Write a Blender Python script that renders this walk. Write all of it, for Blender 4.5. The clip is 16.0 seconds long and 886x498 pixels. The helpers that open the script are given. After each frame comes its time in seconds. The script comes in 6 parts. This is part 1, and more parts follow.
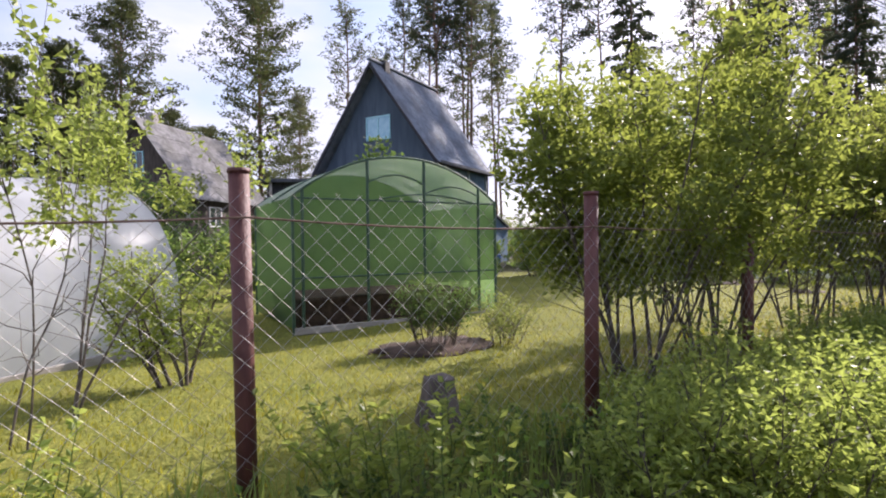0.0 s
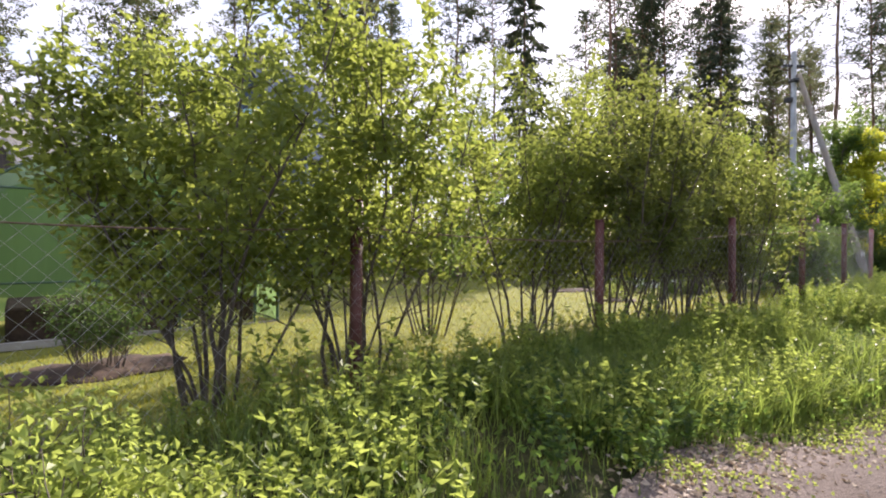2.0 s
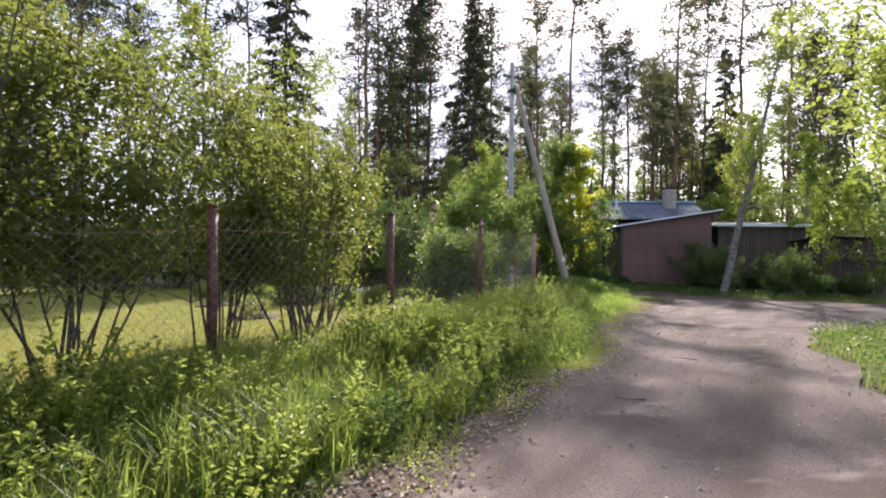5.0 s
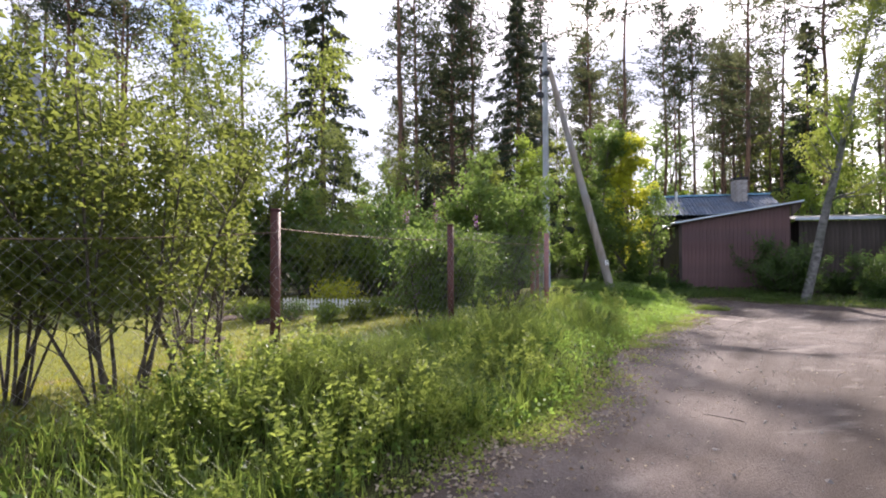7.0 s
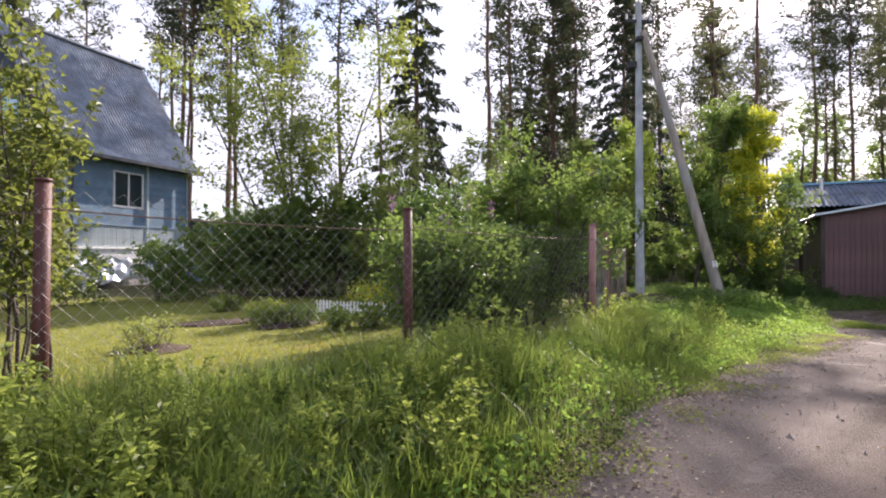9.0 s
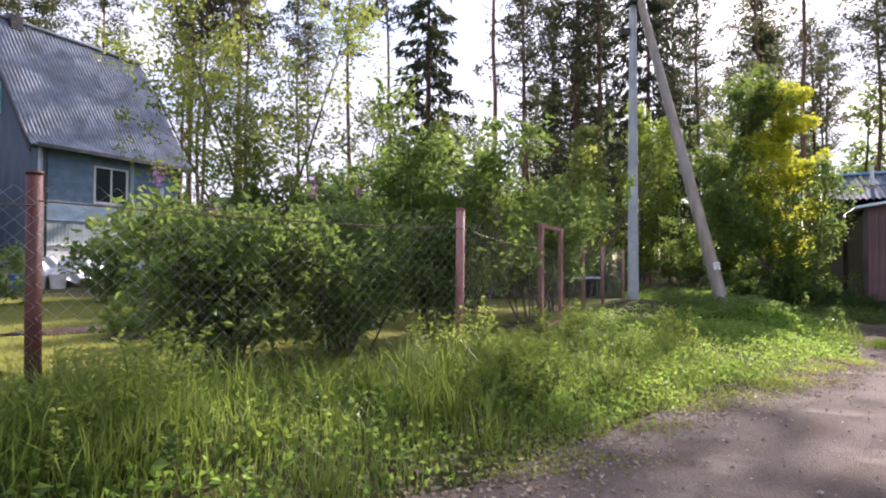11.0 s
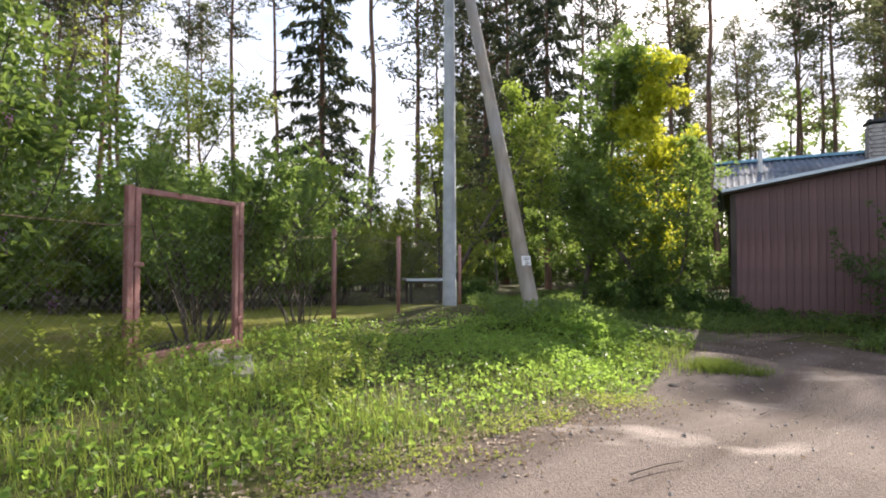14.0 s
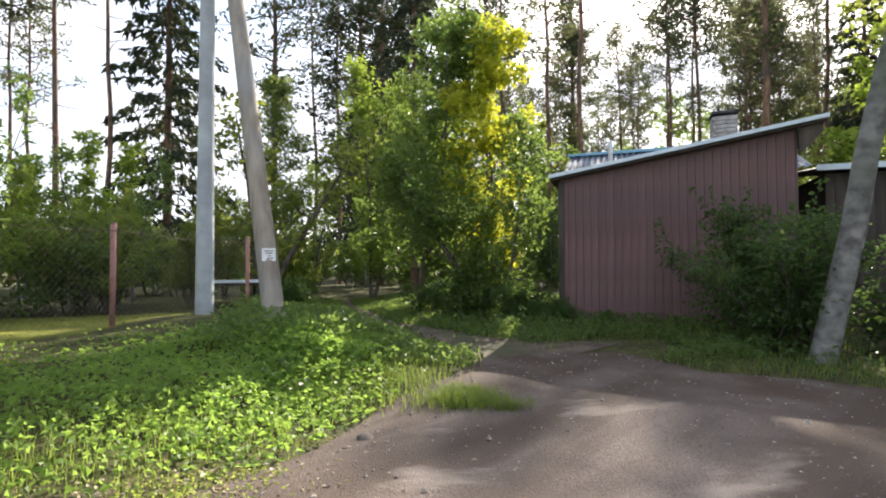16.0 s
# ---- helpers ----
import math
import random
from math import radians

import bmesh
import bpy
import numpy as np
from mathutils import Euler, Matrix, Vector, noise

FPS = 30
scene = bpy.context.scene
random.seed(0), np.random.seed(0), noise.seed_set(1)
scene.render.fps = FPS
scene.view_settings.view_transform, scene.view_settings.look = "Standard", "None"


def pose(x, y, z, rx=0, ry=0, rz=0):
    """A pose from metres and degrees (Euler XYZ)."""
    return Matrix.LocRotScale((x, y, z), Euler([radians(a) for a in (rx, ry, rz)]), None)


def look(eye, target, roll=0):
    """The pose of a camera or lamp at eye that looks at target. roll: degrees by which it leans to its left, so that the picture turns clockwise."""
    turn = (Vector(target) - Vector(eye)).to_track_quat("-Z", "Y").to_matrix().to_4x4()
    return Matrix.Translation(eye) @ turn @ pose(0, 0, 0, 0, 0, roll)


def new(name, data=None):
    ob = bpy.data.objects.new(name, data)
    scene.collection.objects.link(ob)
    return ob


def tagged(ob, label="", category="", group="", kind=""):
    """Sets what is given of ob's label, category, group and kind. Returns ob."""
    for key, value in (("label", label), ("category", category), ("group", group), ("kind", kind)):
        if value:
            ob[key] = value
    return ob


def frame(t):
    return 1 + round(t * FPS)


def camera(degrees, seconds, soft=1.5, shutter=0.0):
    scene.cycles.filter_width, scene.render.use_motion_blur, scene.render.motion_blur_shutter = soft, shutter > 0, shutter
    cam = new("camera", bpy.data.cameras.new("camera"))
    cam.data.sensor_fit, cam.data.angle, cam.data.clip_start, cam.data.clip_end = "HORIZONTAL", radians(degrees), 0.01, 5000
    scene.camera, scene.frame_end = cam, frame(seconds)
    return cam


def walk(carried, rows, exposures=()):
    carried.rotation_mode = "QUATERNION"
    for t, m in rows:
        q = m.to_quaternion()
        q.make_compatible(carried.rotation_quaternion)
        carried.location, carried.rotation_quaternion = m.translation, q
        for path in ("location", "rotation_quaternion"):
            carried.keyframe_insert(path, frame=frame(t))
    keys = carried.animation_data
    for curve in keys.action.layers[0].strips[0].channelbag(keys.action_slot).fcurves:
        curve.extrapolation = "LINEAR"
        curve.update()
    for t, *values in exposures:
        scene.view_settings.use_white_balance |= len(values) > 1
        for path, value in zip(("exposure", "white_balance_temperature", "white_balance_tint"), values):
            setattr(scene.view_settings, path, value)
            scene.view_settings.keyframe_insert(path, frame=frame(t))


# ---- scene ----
cam = camera(80.2, 16.0, soft=2.0)
PATH = [
    (0, (1.547, 0.337, 1.307), (1.366, 2.329, 1.286), -0.7),
    (0.5, (2.162, 0.731, 1.345), (2.03, 2.726, 1.325), -0.3),
    (1, (2.768, 1.034, 1.273), (2.687, 3.032, 1.275), 0.3),
    (1.5, (3.489, 1.265, 1.286), (3.479, 3.265, 1.291), -0.0),
    (2, (4.2, 1.32, 1.292), (4.305, 3.317, 1.285), 0.3),
    (2.5, (4.995, 1.638, 1.297), (5.281, 3.618, 1.31), 0.1),
    (3, (5.758, 1.904, 1.302), (6.27, 3.837, 1.307), 0.6),
    (3.5, (6.52, 2.183, 1.293), (7.201, 4.064, 1.297), 0.9),
    (4, (7.15, 2.467, 1.287), (7.955, 4.298, 1.299), 0.8),
    (6.5, (10.054, 4.04, 1.351), (10.768, 5.908, 1.382), -0.1),
    (7, (10.54, 4.486, 1.363), (11.111, 6.403, 1.392), -0.3),
    (7.5, (10.958, 4.927, 1.341), (11.31, 6.896, 1.372), 0.0),
    (8, (11.497, 5.394, 1.33), (11.744, 7.379, 1.359), 0.0),
    (8.5, (12.049, 5.803, 1.319), (12.235, 7.794, 1.349), -0.1),
    (9, (12.691, 6.136, 1.326), (12.818, 8.132, 1.356), 0.0),
    (11.5, (16.031, 8.653, 1.266), (15.963, 10.651, 1.3), 0.3),
    (12, (16.76, 9.173, 1.263), (16.703, 11.172, 1.299), 0.2),
    (12.5, (17.447, 9.606, 1.249), (17.438, 11.605, 1.293), 0.2),
    (13, (18.134, 10.143, 1.2), (18.152, 12.142, 1.245), 0.3),
    (13.5, (18.826, 10.68, 1.129), (18.897, 12.678, 1.183), 0.1),
    (14, (19.572, 11.266, 1.057), (19.652, 13.263, 1.114), 0.0),
    (14.5, (20.307, 11.784, 1.027), (20.484, 13.775, 1.088), -0.2),
    (15, (20.95, 12.298, 0.99), (21.21, 14.28, 1.057), -0.1),
    (15.5, (21.651, 12.757, 0.964), (21.965, 14.731, 1.032), -0.2),
    (16, (22.36, 13.251, 0.955), (22.76, 15.209, 1.019), -0.2),
]
walk(cam, [(t, look(eye, target, roll)) for t, eye, target, roll in PATH],
     exposures=[(0, 0.88, 6050, 22), (0.6, 0.98, 6100, 22), (1.5, 1.2, 6300, 20), (2.5, 1.2, 6200, 20), (4, 1.04, 6250, 19), (7.5, 1.1, 6100, 19),
                (9, 1.08, 6250, 20), (11.5, 1.2, 6200, 23), (12.3, 1.22, 6250, 22), (13.5, 1.26, 6450, 15), (14.5, 1.3, 6500, 12), (16, 1.44, 6500, 9)])

# world, sun
SUN_AZ, SUN_EL = radians(36.5), radians(34.5)      # clockwise from +y, above the horizon
sun_way = Vector((math.sin(SUN_AZ) * math.cos(SUN_EL), math.cos(SUN_AZ) * math.cos(SUN_EL), math.sin(SUN_EL)))
world = bpy.data.worlds.new("world")
scene.world = world
world.use_nodes = True
wn, wl = world.node_tree.nodes, world.node_tree.links
wn.clear()
w_out, w_bg = wn.new("ShaderNodeOutputWorld"), wn.new("ShaderNodeBackground")
sky = wn.new("ShaderNodeTexSky")
sky.sky_type, sky.sun_disc, sky.sun_elevation, sky.sun_rotation = "NISHITA", False, SUN_EL, SUN_AZ
sky.air_density, sky.dust_density = 1.0, 2.0
w_co, w_map, w_noise, w_ramp, w_mix = (wn.new("ShaderNodeTexCoord"), wn.new("ShaderNodeMapping"), wn.new("ShaderNodeTexNoise"),
                                       wn.new("ShaderNodeValToRGB"), wn.new("ShaderNodeMix"))
w_mix.data_type = "RGBA"
w_map.inputs["Scale"].default_value = (1.0, 1.0, 3.2)
w_noise.inputs["Scale"].default_value, w_noise.inputs["Detail"].default_value = 1.7, 7
w_ramp.color_ramp.elements[0].position, w_ramp.color_ramp.elements[1].position = 0.38, 0.6
wl.new(w_co.outputs["Generated"], w_map.inputs["Vector"])
wl.new(w_map.outputs["Vector"], w_noise.inputs["Vector"])
wl.new(w_noise.outputs["Fac"], w_ramp.inputs["Fac"])
wl.new(w_ramp.outputs["Color"], w_mix.inputs["Factor"])
wl.new(sky.outputs["Color"], w_mix.inputs["A"])
w_mix.inputs["B"].default_value = (4.5, 4.6, 5.1, 1)
wl.new(w_mix.outputs["Result"], w_bg.inputs["Color"])
w_bg.inputs["Strength"].default_value = 0.12
wl.new(w_bg.outputs["Background"], w_out.inputs["Surface"])
scene.view_settings.exposure = 1.0
sun = new("sun", bpy.data.lights.new("sun", "SUN"))
sun.data.energy, sun.data.angle, sun.data.color = 5.0, radians(0.55), (1.0, 0.9, 0.77)
sun.matrix_world = look(sun_way * 60, (0, 0, 0))


# ---------------------------------------------------------------- materials
def nodes_of(name):
    m = bpy.data.materials.new(name)
    m.use_nodes = True
    nt = m.node_tree
    return m, nt, nt.nodes["Principled BSDF"]


def noise_colour(nt, scale, a, b, lo=0.35, hi=0.65, detail=5, stretch=None, source="Object", base=None):
    """A two-colour noise; gives the colour socket and the noise's factor."""
    co, tex, ramp = nt.nodes.new("ShaderNodeTexCoord"), nt.nodes.new("ShaderNodeTexNoise"), nt.nodes.new("ShaderNodeValToRGB")
    vec = base if base else co.outputs[source]
    if stretch:
        mp = nt.nodes.new("ShaderNodeMapping")
        mp.inputs["Scale"].default_value = stretch
        nt.links.new(vec, mp.inputs["Vector"])
        vec = mp.outputs["Vector"]
    nt.links.new(vec, tex.inputs["Vector"])
    tex.inputs["Scale"].default_value, tex.inputs["Detail"].default_value = scale, detail
    ramp.color_ramp.elements[0].position, ramp.color_ramp.elements[1].position = lo, hi
    ramp.color_ramp.elements[0].color, ramp.color_ramp.elements[1].color = (*a, 1), (*b, 1)
    nt.links.new(tex.outputs["Fac"], ramp.inputs["Fac"])
    return ramp.outputs["Color"], tex.outputs["Fac"]


def mix_col(nt, a, b, fac, mode="MIX"):
    mx = nt.nodes.new("ShaderNodeMix")
    mx.data_type, mx.blend_type = "RGBA", mode
    for sock, val in (("A", a), ("B", b), ("Factor", fac)):
        if isinstance(val, (tuple, float, int)):
            mx.inputs[sock].default_value = (*val, 1) if isinstance(val, tuple) else val
        else:
            nt.links.new(val, mx.inputs[sock])
    return mx.outputs["Result"]


def bump(nt, bsdf, height, strength, dist=0.01):
    bp = nt.nodes.new("ShaderNodeBump")
    bp.inputs["Strength"].default_value, bp.inputs["Distance"].default_value = strength, dist
    nt.links.new(height, bp.inputs["Height"])
    nt.links.new(bp.outputs["Normal"], bsdf.inputs["Normal"])


def surface(name, a, b, scale=4, rough=0.8, stain=None, fine=60, strength=0.3, stretch=None, metal=0.0, source="Object", piece=0.0):
    """A plain surface of two tones with grain, stains and fine relief; piece: how far each object differs in brightness."""
    m, nt, bs = nodes_of(name)
    col, _ = noise_colour(nt, scale, a, b, stretch=stretch, source=source)
    if stain:
        big, _ = noise_colour(nt, 0.9, (0, 0, 0), (1, 1, 1), 0.45, 0.7, 6, source=source)
        col = mix_col(nt, col, stain, big)
    if piece:
        info, mr = nt.nodes.new("ShaderNodeObjectInfo"), nt.nodes.new("ShaderNodeMapRange")
        mr.inputs["To Min"].default_value, mr.inputs["To Max"].default_value = 1 - piece, 1 + piece
        nt.links.new(info.outputs["Random"], mr.inputs["Value"])
        hs = nt.nodes.new("ShaderNodeHueSaturation")
        nt.links.new(mr.outputs["Result"], hs.inputs["Value"])
        nt.links.new(col, hs.inputs["Color"])
        col = hs.outputs["Color"]
    nt.links.new(col, bs.inputs["Base Color"])
    _, f = noise_colour(nt, fine, a, b, stretch=stretch, source=source)
    bump(nt, bs, f, strength)
    bs.inputs["Roughness"].default_value, bs.inputs["Metallic"].default_value = rough, metal
    return m


def leafy(name, a, b, glow, share=0.5, rough=0.45, spec=0.35):
    """Leaves: two tones island by island and tree by tree, with light that shines through."""
    m, nt, bs = nodes_of(name)
    geo, info, ramp = nt.nodes.new("ShaderNodeNewGeometry"), nt.nodes.new("ShaderNodeObjectInfo"), nt.nodes.new("ShaderNodeValToRGB")
    ramp.color_ramp.elements[0].color, ramp.color_ramp.elements[1].color = (*a, 1), (*b, 1)
    nt.links.new(geo.outputs["Random Per Island"], ramp.inputs["Fac"])
    mr = nt.nodes.new("ShaderNodeMapRange")
    mr.inputs["To Min"].default_value, mr.inputs["To Max"].default_value = 0.8, 1.2
    nt.links.new(info.outputs["Random"], mr.inputs["Value"])
    hs = nt.nodes.new("ShaderNodeHueSaturation")
    nt.links.new(mr.outputs["Result"], hs.inputs["Value"])
    nt.links.new(ramp.outputs["Color"], hs.inputs["Color"])
    nt.links.new(hs.outputs["Color"], bs.inputs["Base Color"])
    bs.inputs["Roughness"].default_value = rough
    bs.inputs["Specular IOR Level"].default_value = spec
    tr, mx, out = nt.nodes.new("ShaderNodeBsdfTranslucent"), nt.nodes.new("ShaderNodeMixShader"), nt.nodes["Material Output"]
    tcol = mix_col(nt, hs.outputs["Color"], glow, 0.75)
    nt.links.new(tcol, tr.inputs["Color"])
    mx.inputs["Fac"].default_value = share
    nt.links.new(bs.outputs["BSDF"], mx.inputs[1])
    nt.links.new(tr.outputs["BSDF"], mx.inputs[2])
    nt.links.new(mx.outputs["Shader"], out.inputs["Surface"])
    return m


MAT = {}
MAT["leaf"] = leafy("leaf", (0.048, 0.085, 0.022), (0.125, 0.16, 0.04), (0.5, 0.57, 0.1), 0.5)
# darker copy of leaf: the look of backlit bushes is put into the colour
MAT["leaf_olive_backlit"] = leafy("leaf_olive_backlit", (0.038, 0.066, 0.02), (0.1, 0.125, 0.034), (0.38, 0.43, 0.08), 0.42)
MAT["leaf_dark"] = leafy("leaf_dark", (0.026, 0.056, 0.018), (0.055, 0.1, 0.03), (0.22, 0.34, 0.07), 0.42)
MAT["leaf_blue"] = leafy("leaf_blue", (0.045, 0.09, 0.03), (0.1, 0.155, 0.048), (0.36, 0.5, 0.11), 0.5)
MAT["leaf_lilac"] = leafy("leaf_lilac", (0.042, 0.085, 0.026), (0.1, 0.155, 0.044), (0.34, 0.47, 0.09), 0.48)
MAT["leaf_yellow"] = leafy("leaf_yellow", (0.11, 0.18, 0.018), (0.36, 0.36, 0.025), (0.78, 0.78, 0.07), 0.58)
MAT["leaf_sunny"] = leafy("leaf_sunny", (0.05, 0.098, 0.018), (0.13, 0.185, 0.032), (0.46, 0.6, 0.08), 0.52)
MAT["leaf_pale"] = leafy("leaf_pale", (0.09, 0.13, 0.035), (0.16, 0.2, 0.06), (0.42, 0.48, 0.12), 0.5)
MAT["leaf_weed"] = leafy("leaf_weed", (0.085, 0.13, 0.028), (0.21, 0.255, 0.055), (0.58, 0.68, 0.14), 0.48)
MAT["leaf_elder"] = leafy("leaf_elder", (0.055, 0.12, 0.025), (0.16, 0.245, 0.05), (0.5, 0.72, 0.13), 0.5)
MAT["grass"] = leafy("grass", (0.058, 0.1, 0.024), (0.15, 0.19, 0.045), (0.43, 0.56, 0.1), 0.45)
MAT["lawn_blade"] = leafy("lawn_blade", (0.12, 0.14, 0.015), (0.27, 0.24, 0.035), (0.54, 0.52, 0.05), 0.4)
MAT["needles"] = leafy("needles", (0.034, 0.052, 0.024), (0.085, 0.105, 0.042), (0.22, 0.23, 0.1), 0.42, 0.6)
MAT["needles_olive"] = leafy("needles_olive", (0.034, 0.052, 0.02), (0.088, 0.105, 0.036), (0.15, 0.17, 0.05), 0.33, 0.6)
MAT["needles_dark"] = leafy("needles_dark", (0.02, 0.034, 0.018), (0.048, 0.064, 0.03), (0.11, 0.13, 0.06), 0.32, 0.6)
MAT["flower"] = leafy("flower", (0.28, 0.1, 0.3), (0.45, 0.22, 0.45), (0.5, 0.2, 0.5), 0.4)
MAT["flower_white"] = leafy("flower_white", (0.7, 0.7, 0.66), (0.8, 0.8, 0.75), (0.7, 0.7, 0.6), 0.3)
MAT["flower_yellow"] = leafy("flower_yellow", (0.7, 0.5, 0.03), (0.8, 0.62, 0.05), (0.7, 0.5, 0.05), 0.3)
MAT["dry_leaf"] = leafy("dry_leaf", (0.24, 0.17, 0.11), (0.55, 0.47, 0.37), (0.4, 0.3, 0.2), 0.2, 0.8)
MAT["bark"] = surface("bark", (0.07, 0.055, 0.045), (0.17, 0.14, 0.12), 9, 0.9, fine=40, strength=0.9, stretch=(1, 1, 0.25))
MAT["bark_pine"] = surface("bark_pine", (0.09, 0.05, 0.035), (0.26, 0.15, 0.09), 7, 0.9, (0.08, 0.065, 0.055), 30, 0.9, (1, 1, 0.3))
MAT["bark_birch"] = surface("bark_birch", (0.1, 0.095, 0.09), (0.3, 0.29, 0.275), 6, 0.85, (0.12, 0.13, 0.1), 30, 0.4, (1, 1, 1.2))
MAT["stem"] = surface("stem", (0.055, 0.042, 0.034), (0.13, 0.105, 0.085), 14, 0.8, fine=60, strength=0.5)
MAT["rust_post"] = surface("rust_post", (0.07, 0.02, 0.018), (0.13, 0.045, 0.035), 12, 0.6, (0.1, 0.045, 0.035), 90, 0.4, (1, 1, 0.5))
MAT["pink_post"] = surface("pink_post", (0.3, 0.13, 0.12), (0.42, 0.22, 0.2), 10, 0.7, (0.24, 0.1, 0.09), 90, 0.4, (1, 1, 0.5))
MAT["wire"] = surface("wire", (0.32, 0.31, 0.3), (0.5, 0.48, 0.46), 20, 0.42, fine=120, strength=0.2, metal=0.9)
MAT["wire_rust"] = surface("wire_rust", (0.12, 0.07, 0.05), (0.25, 0.17, 0.13), 20, 0.6, fine=120, strength=0.2, metal=0.5)
MAT["concrete"] = surface("concrete", (0.4, 0.43, 0.46), (0.52, 0.55, 0.57), 5, 0.85, (0.3, 0.31, 0.32), 70, 0.5)
MAT["wood_pole"] = surface("wood_pole", (0.22, 0.18, 0.14), (0.38, 0.33, 0.27), 7, 0.85, (0.3, 0.3, 0.29), 40, 0.7, (1, 1, 0.12))
MAT["shed_board"] = surface("shed_board", (0.12, 0.065, 0.063), (0.19, 0.11, 0.105), 5, 0.8, (0.1, 0.07, 0.075), 45, 0.5, (1, 1, 0.15), piece=0.08)
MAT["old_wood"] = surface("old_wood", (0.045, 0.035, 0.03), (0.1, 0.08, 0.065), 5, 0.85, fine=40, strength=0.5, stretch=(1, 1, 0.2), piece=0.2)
MAT["dark_wood"] = surface("dark_wood", (0.022, 0.022, 0.028), (0.045, 0.045, 0.055), 4, 0.85, fine=40, strength=0.5)
MAT["grey_wood"] = surface("grey_wood", (0.22, 0.2, 0.18), (0.36, 0.34, 0.31), 6, 0.85, fine=40, strength=0.5, stretch=(0.3, 1, 1), piece=0.12)
MAT["blue_board"] = surface("blue_board", (0.13, 0.21, 0.3), (0.2, 0.3, 0.4), 3, 0.7, (0.15, 0.22, 0.29), 45, 0.3, piece=0.08)
# the blue boards of the house's end: shade is put into this darker colour
MAT["shaded_blue_board"] = surface("shaded_blue_board", (0.05, 0.075, 0.11), (0.08, 0.11, 0.15), 3, 0.8, fine=45, strength=0.4, stretch=(1, 1, 0.2))
MAT["pale_board"] = surface("pale_board", (0.32, 0.38, 0.4), (0.45, 0.5, 0.5), 3, 0.7, (0.25, 0.32, 0.36), 45, 0.3, piece=0.1)
MAT["slate"] = surface("slate", (0.2, 0.19, 0.185), (0.34, 0.33, 0.32), 3, 0.75, (0.17, 0.165, 0.15), 30, 0.4)
MAT["slate_blue"] = surface("slate_blue", (0.13, 0.16, 0.2), (0.22, 0.25, 0.3), 3, 0.6, (0.12, 0.13, 0.15), 30, 0.4)
MAT["roof_deep_blue"] = surface("roof_deep_blue", (0.07, 0.1, 0.15), (0.13, 0.17, 0.23), 3, 0.8, (0.09, 0.1, 0.12), 30, 0.4)
MAT["slate_dark"] = surface("slate_dark", (0.045, 0.05, 0.06), (0.085, 0.09, 0.1), 3, 0.8, fine=30, strength=0.4)
MAT["edge_tin"] = surface("edge_tin", (0.6, 0.7, 0.78), (0.72, 0.8, 0.85), 4, 0.4, fine=40, strength=0.2)
MAT["ridge_blue"] = surface("ridge_blue", (0.16, 0.36, 0.52), (0.24, 0.46, 0.62), 4, 0.45, fine=40, strength=0.2)
MAT["tin"] = surface("tin", (0.2, 0.27, 0.34), (0.3, 0.38, 0.45), 4, 0.4, (0.18, 0.2, 0.23), 40, 0.2, metal=0.5)
MAT["white_paint"] = surface("white_paint", (0.68, 0.68, 0.66), (0.8, 0.8, 0.78), 5, 0.6, fine=60, strength=0.15)
MAT["cyan_paint"] = surface("cyan_paint", (0.3, 0.58, 0.68), (0.4, 0.68, 0.76), 5, 0.6, fine=60, strength=0.15)
MAT["brick"] = surface("brick", (0.3, 0.27, 0.25), (0.45, 0.42, 0.4), 6, 0.85, fine=60, strength=0.4, piece=0.15)
MAT["black_metal"] = surface("black_metal", (0.03, 0.03, 0.03), (0.06, 0.06, 0.06), 9, 0.5, fine=60, strength=0.2, metal=0.5)
MAT["green_frame"] = surface("green_frame", (0.03, 0.07, 0.045), (0.05, 0.1, 0.06), 9, 0.5, fine=60, strength=0.2)
MAT["soil"] = surface("soil", (0.035, 0.022, 0.015), (0.08, 0.05, 0.035), 8, 0.95, fine=40, strength=0.9)
MAT["earth"] = surface("earth", (0.06, 0.042, 0.03), (0.13, 0.095, 0.07), 3, 0.95, (0.05, 0.06, 0.02), 50, 0.9)
MAT["grit"] = surface("grit", (0.17, 0.15, 0.135), (0.34, 0.31, 0.285), 9, 0.9, fine=50, strength=0.4)
MAT["rock"] = surface("rock", (0.09, 0.075, 0.06), (0.2, 0.17, 0.145), 9, 0.95, fine=50, strength=0.7, piece=0.2)
MAT["stone"] = surface("stone", (0.3, 0.28, 0.26), (0.5, 0.47, 0.44), 9, 0.9, fine=50, strength=0.6, piece=0.2)
MAT["blue_plastic"] = surface("blue_plastic", (0.03, 0.1, 0.4), (0.05, 0.14, 0.5), 5, 0.4, fine=60, strength=0.1)
MAT["foil"] = surface("foil", (0.6, 0.62, 0.66), (0.75, 0.76, 0.8), 4, 0.3, fine=14, strength=0.8, metal=0.6)


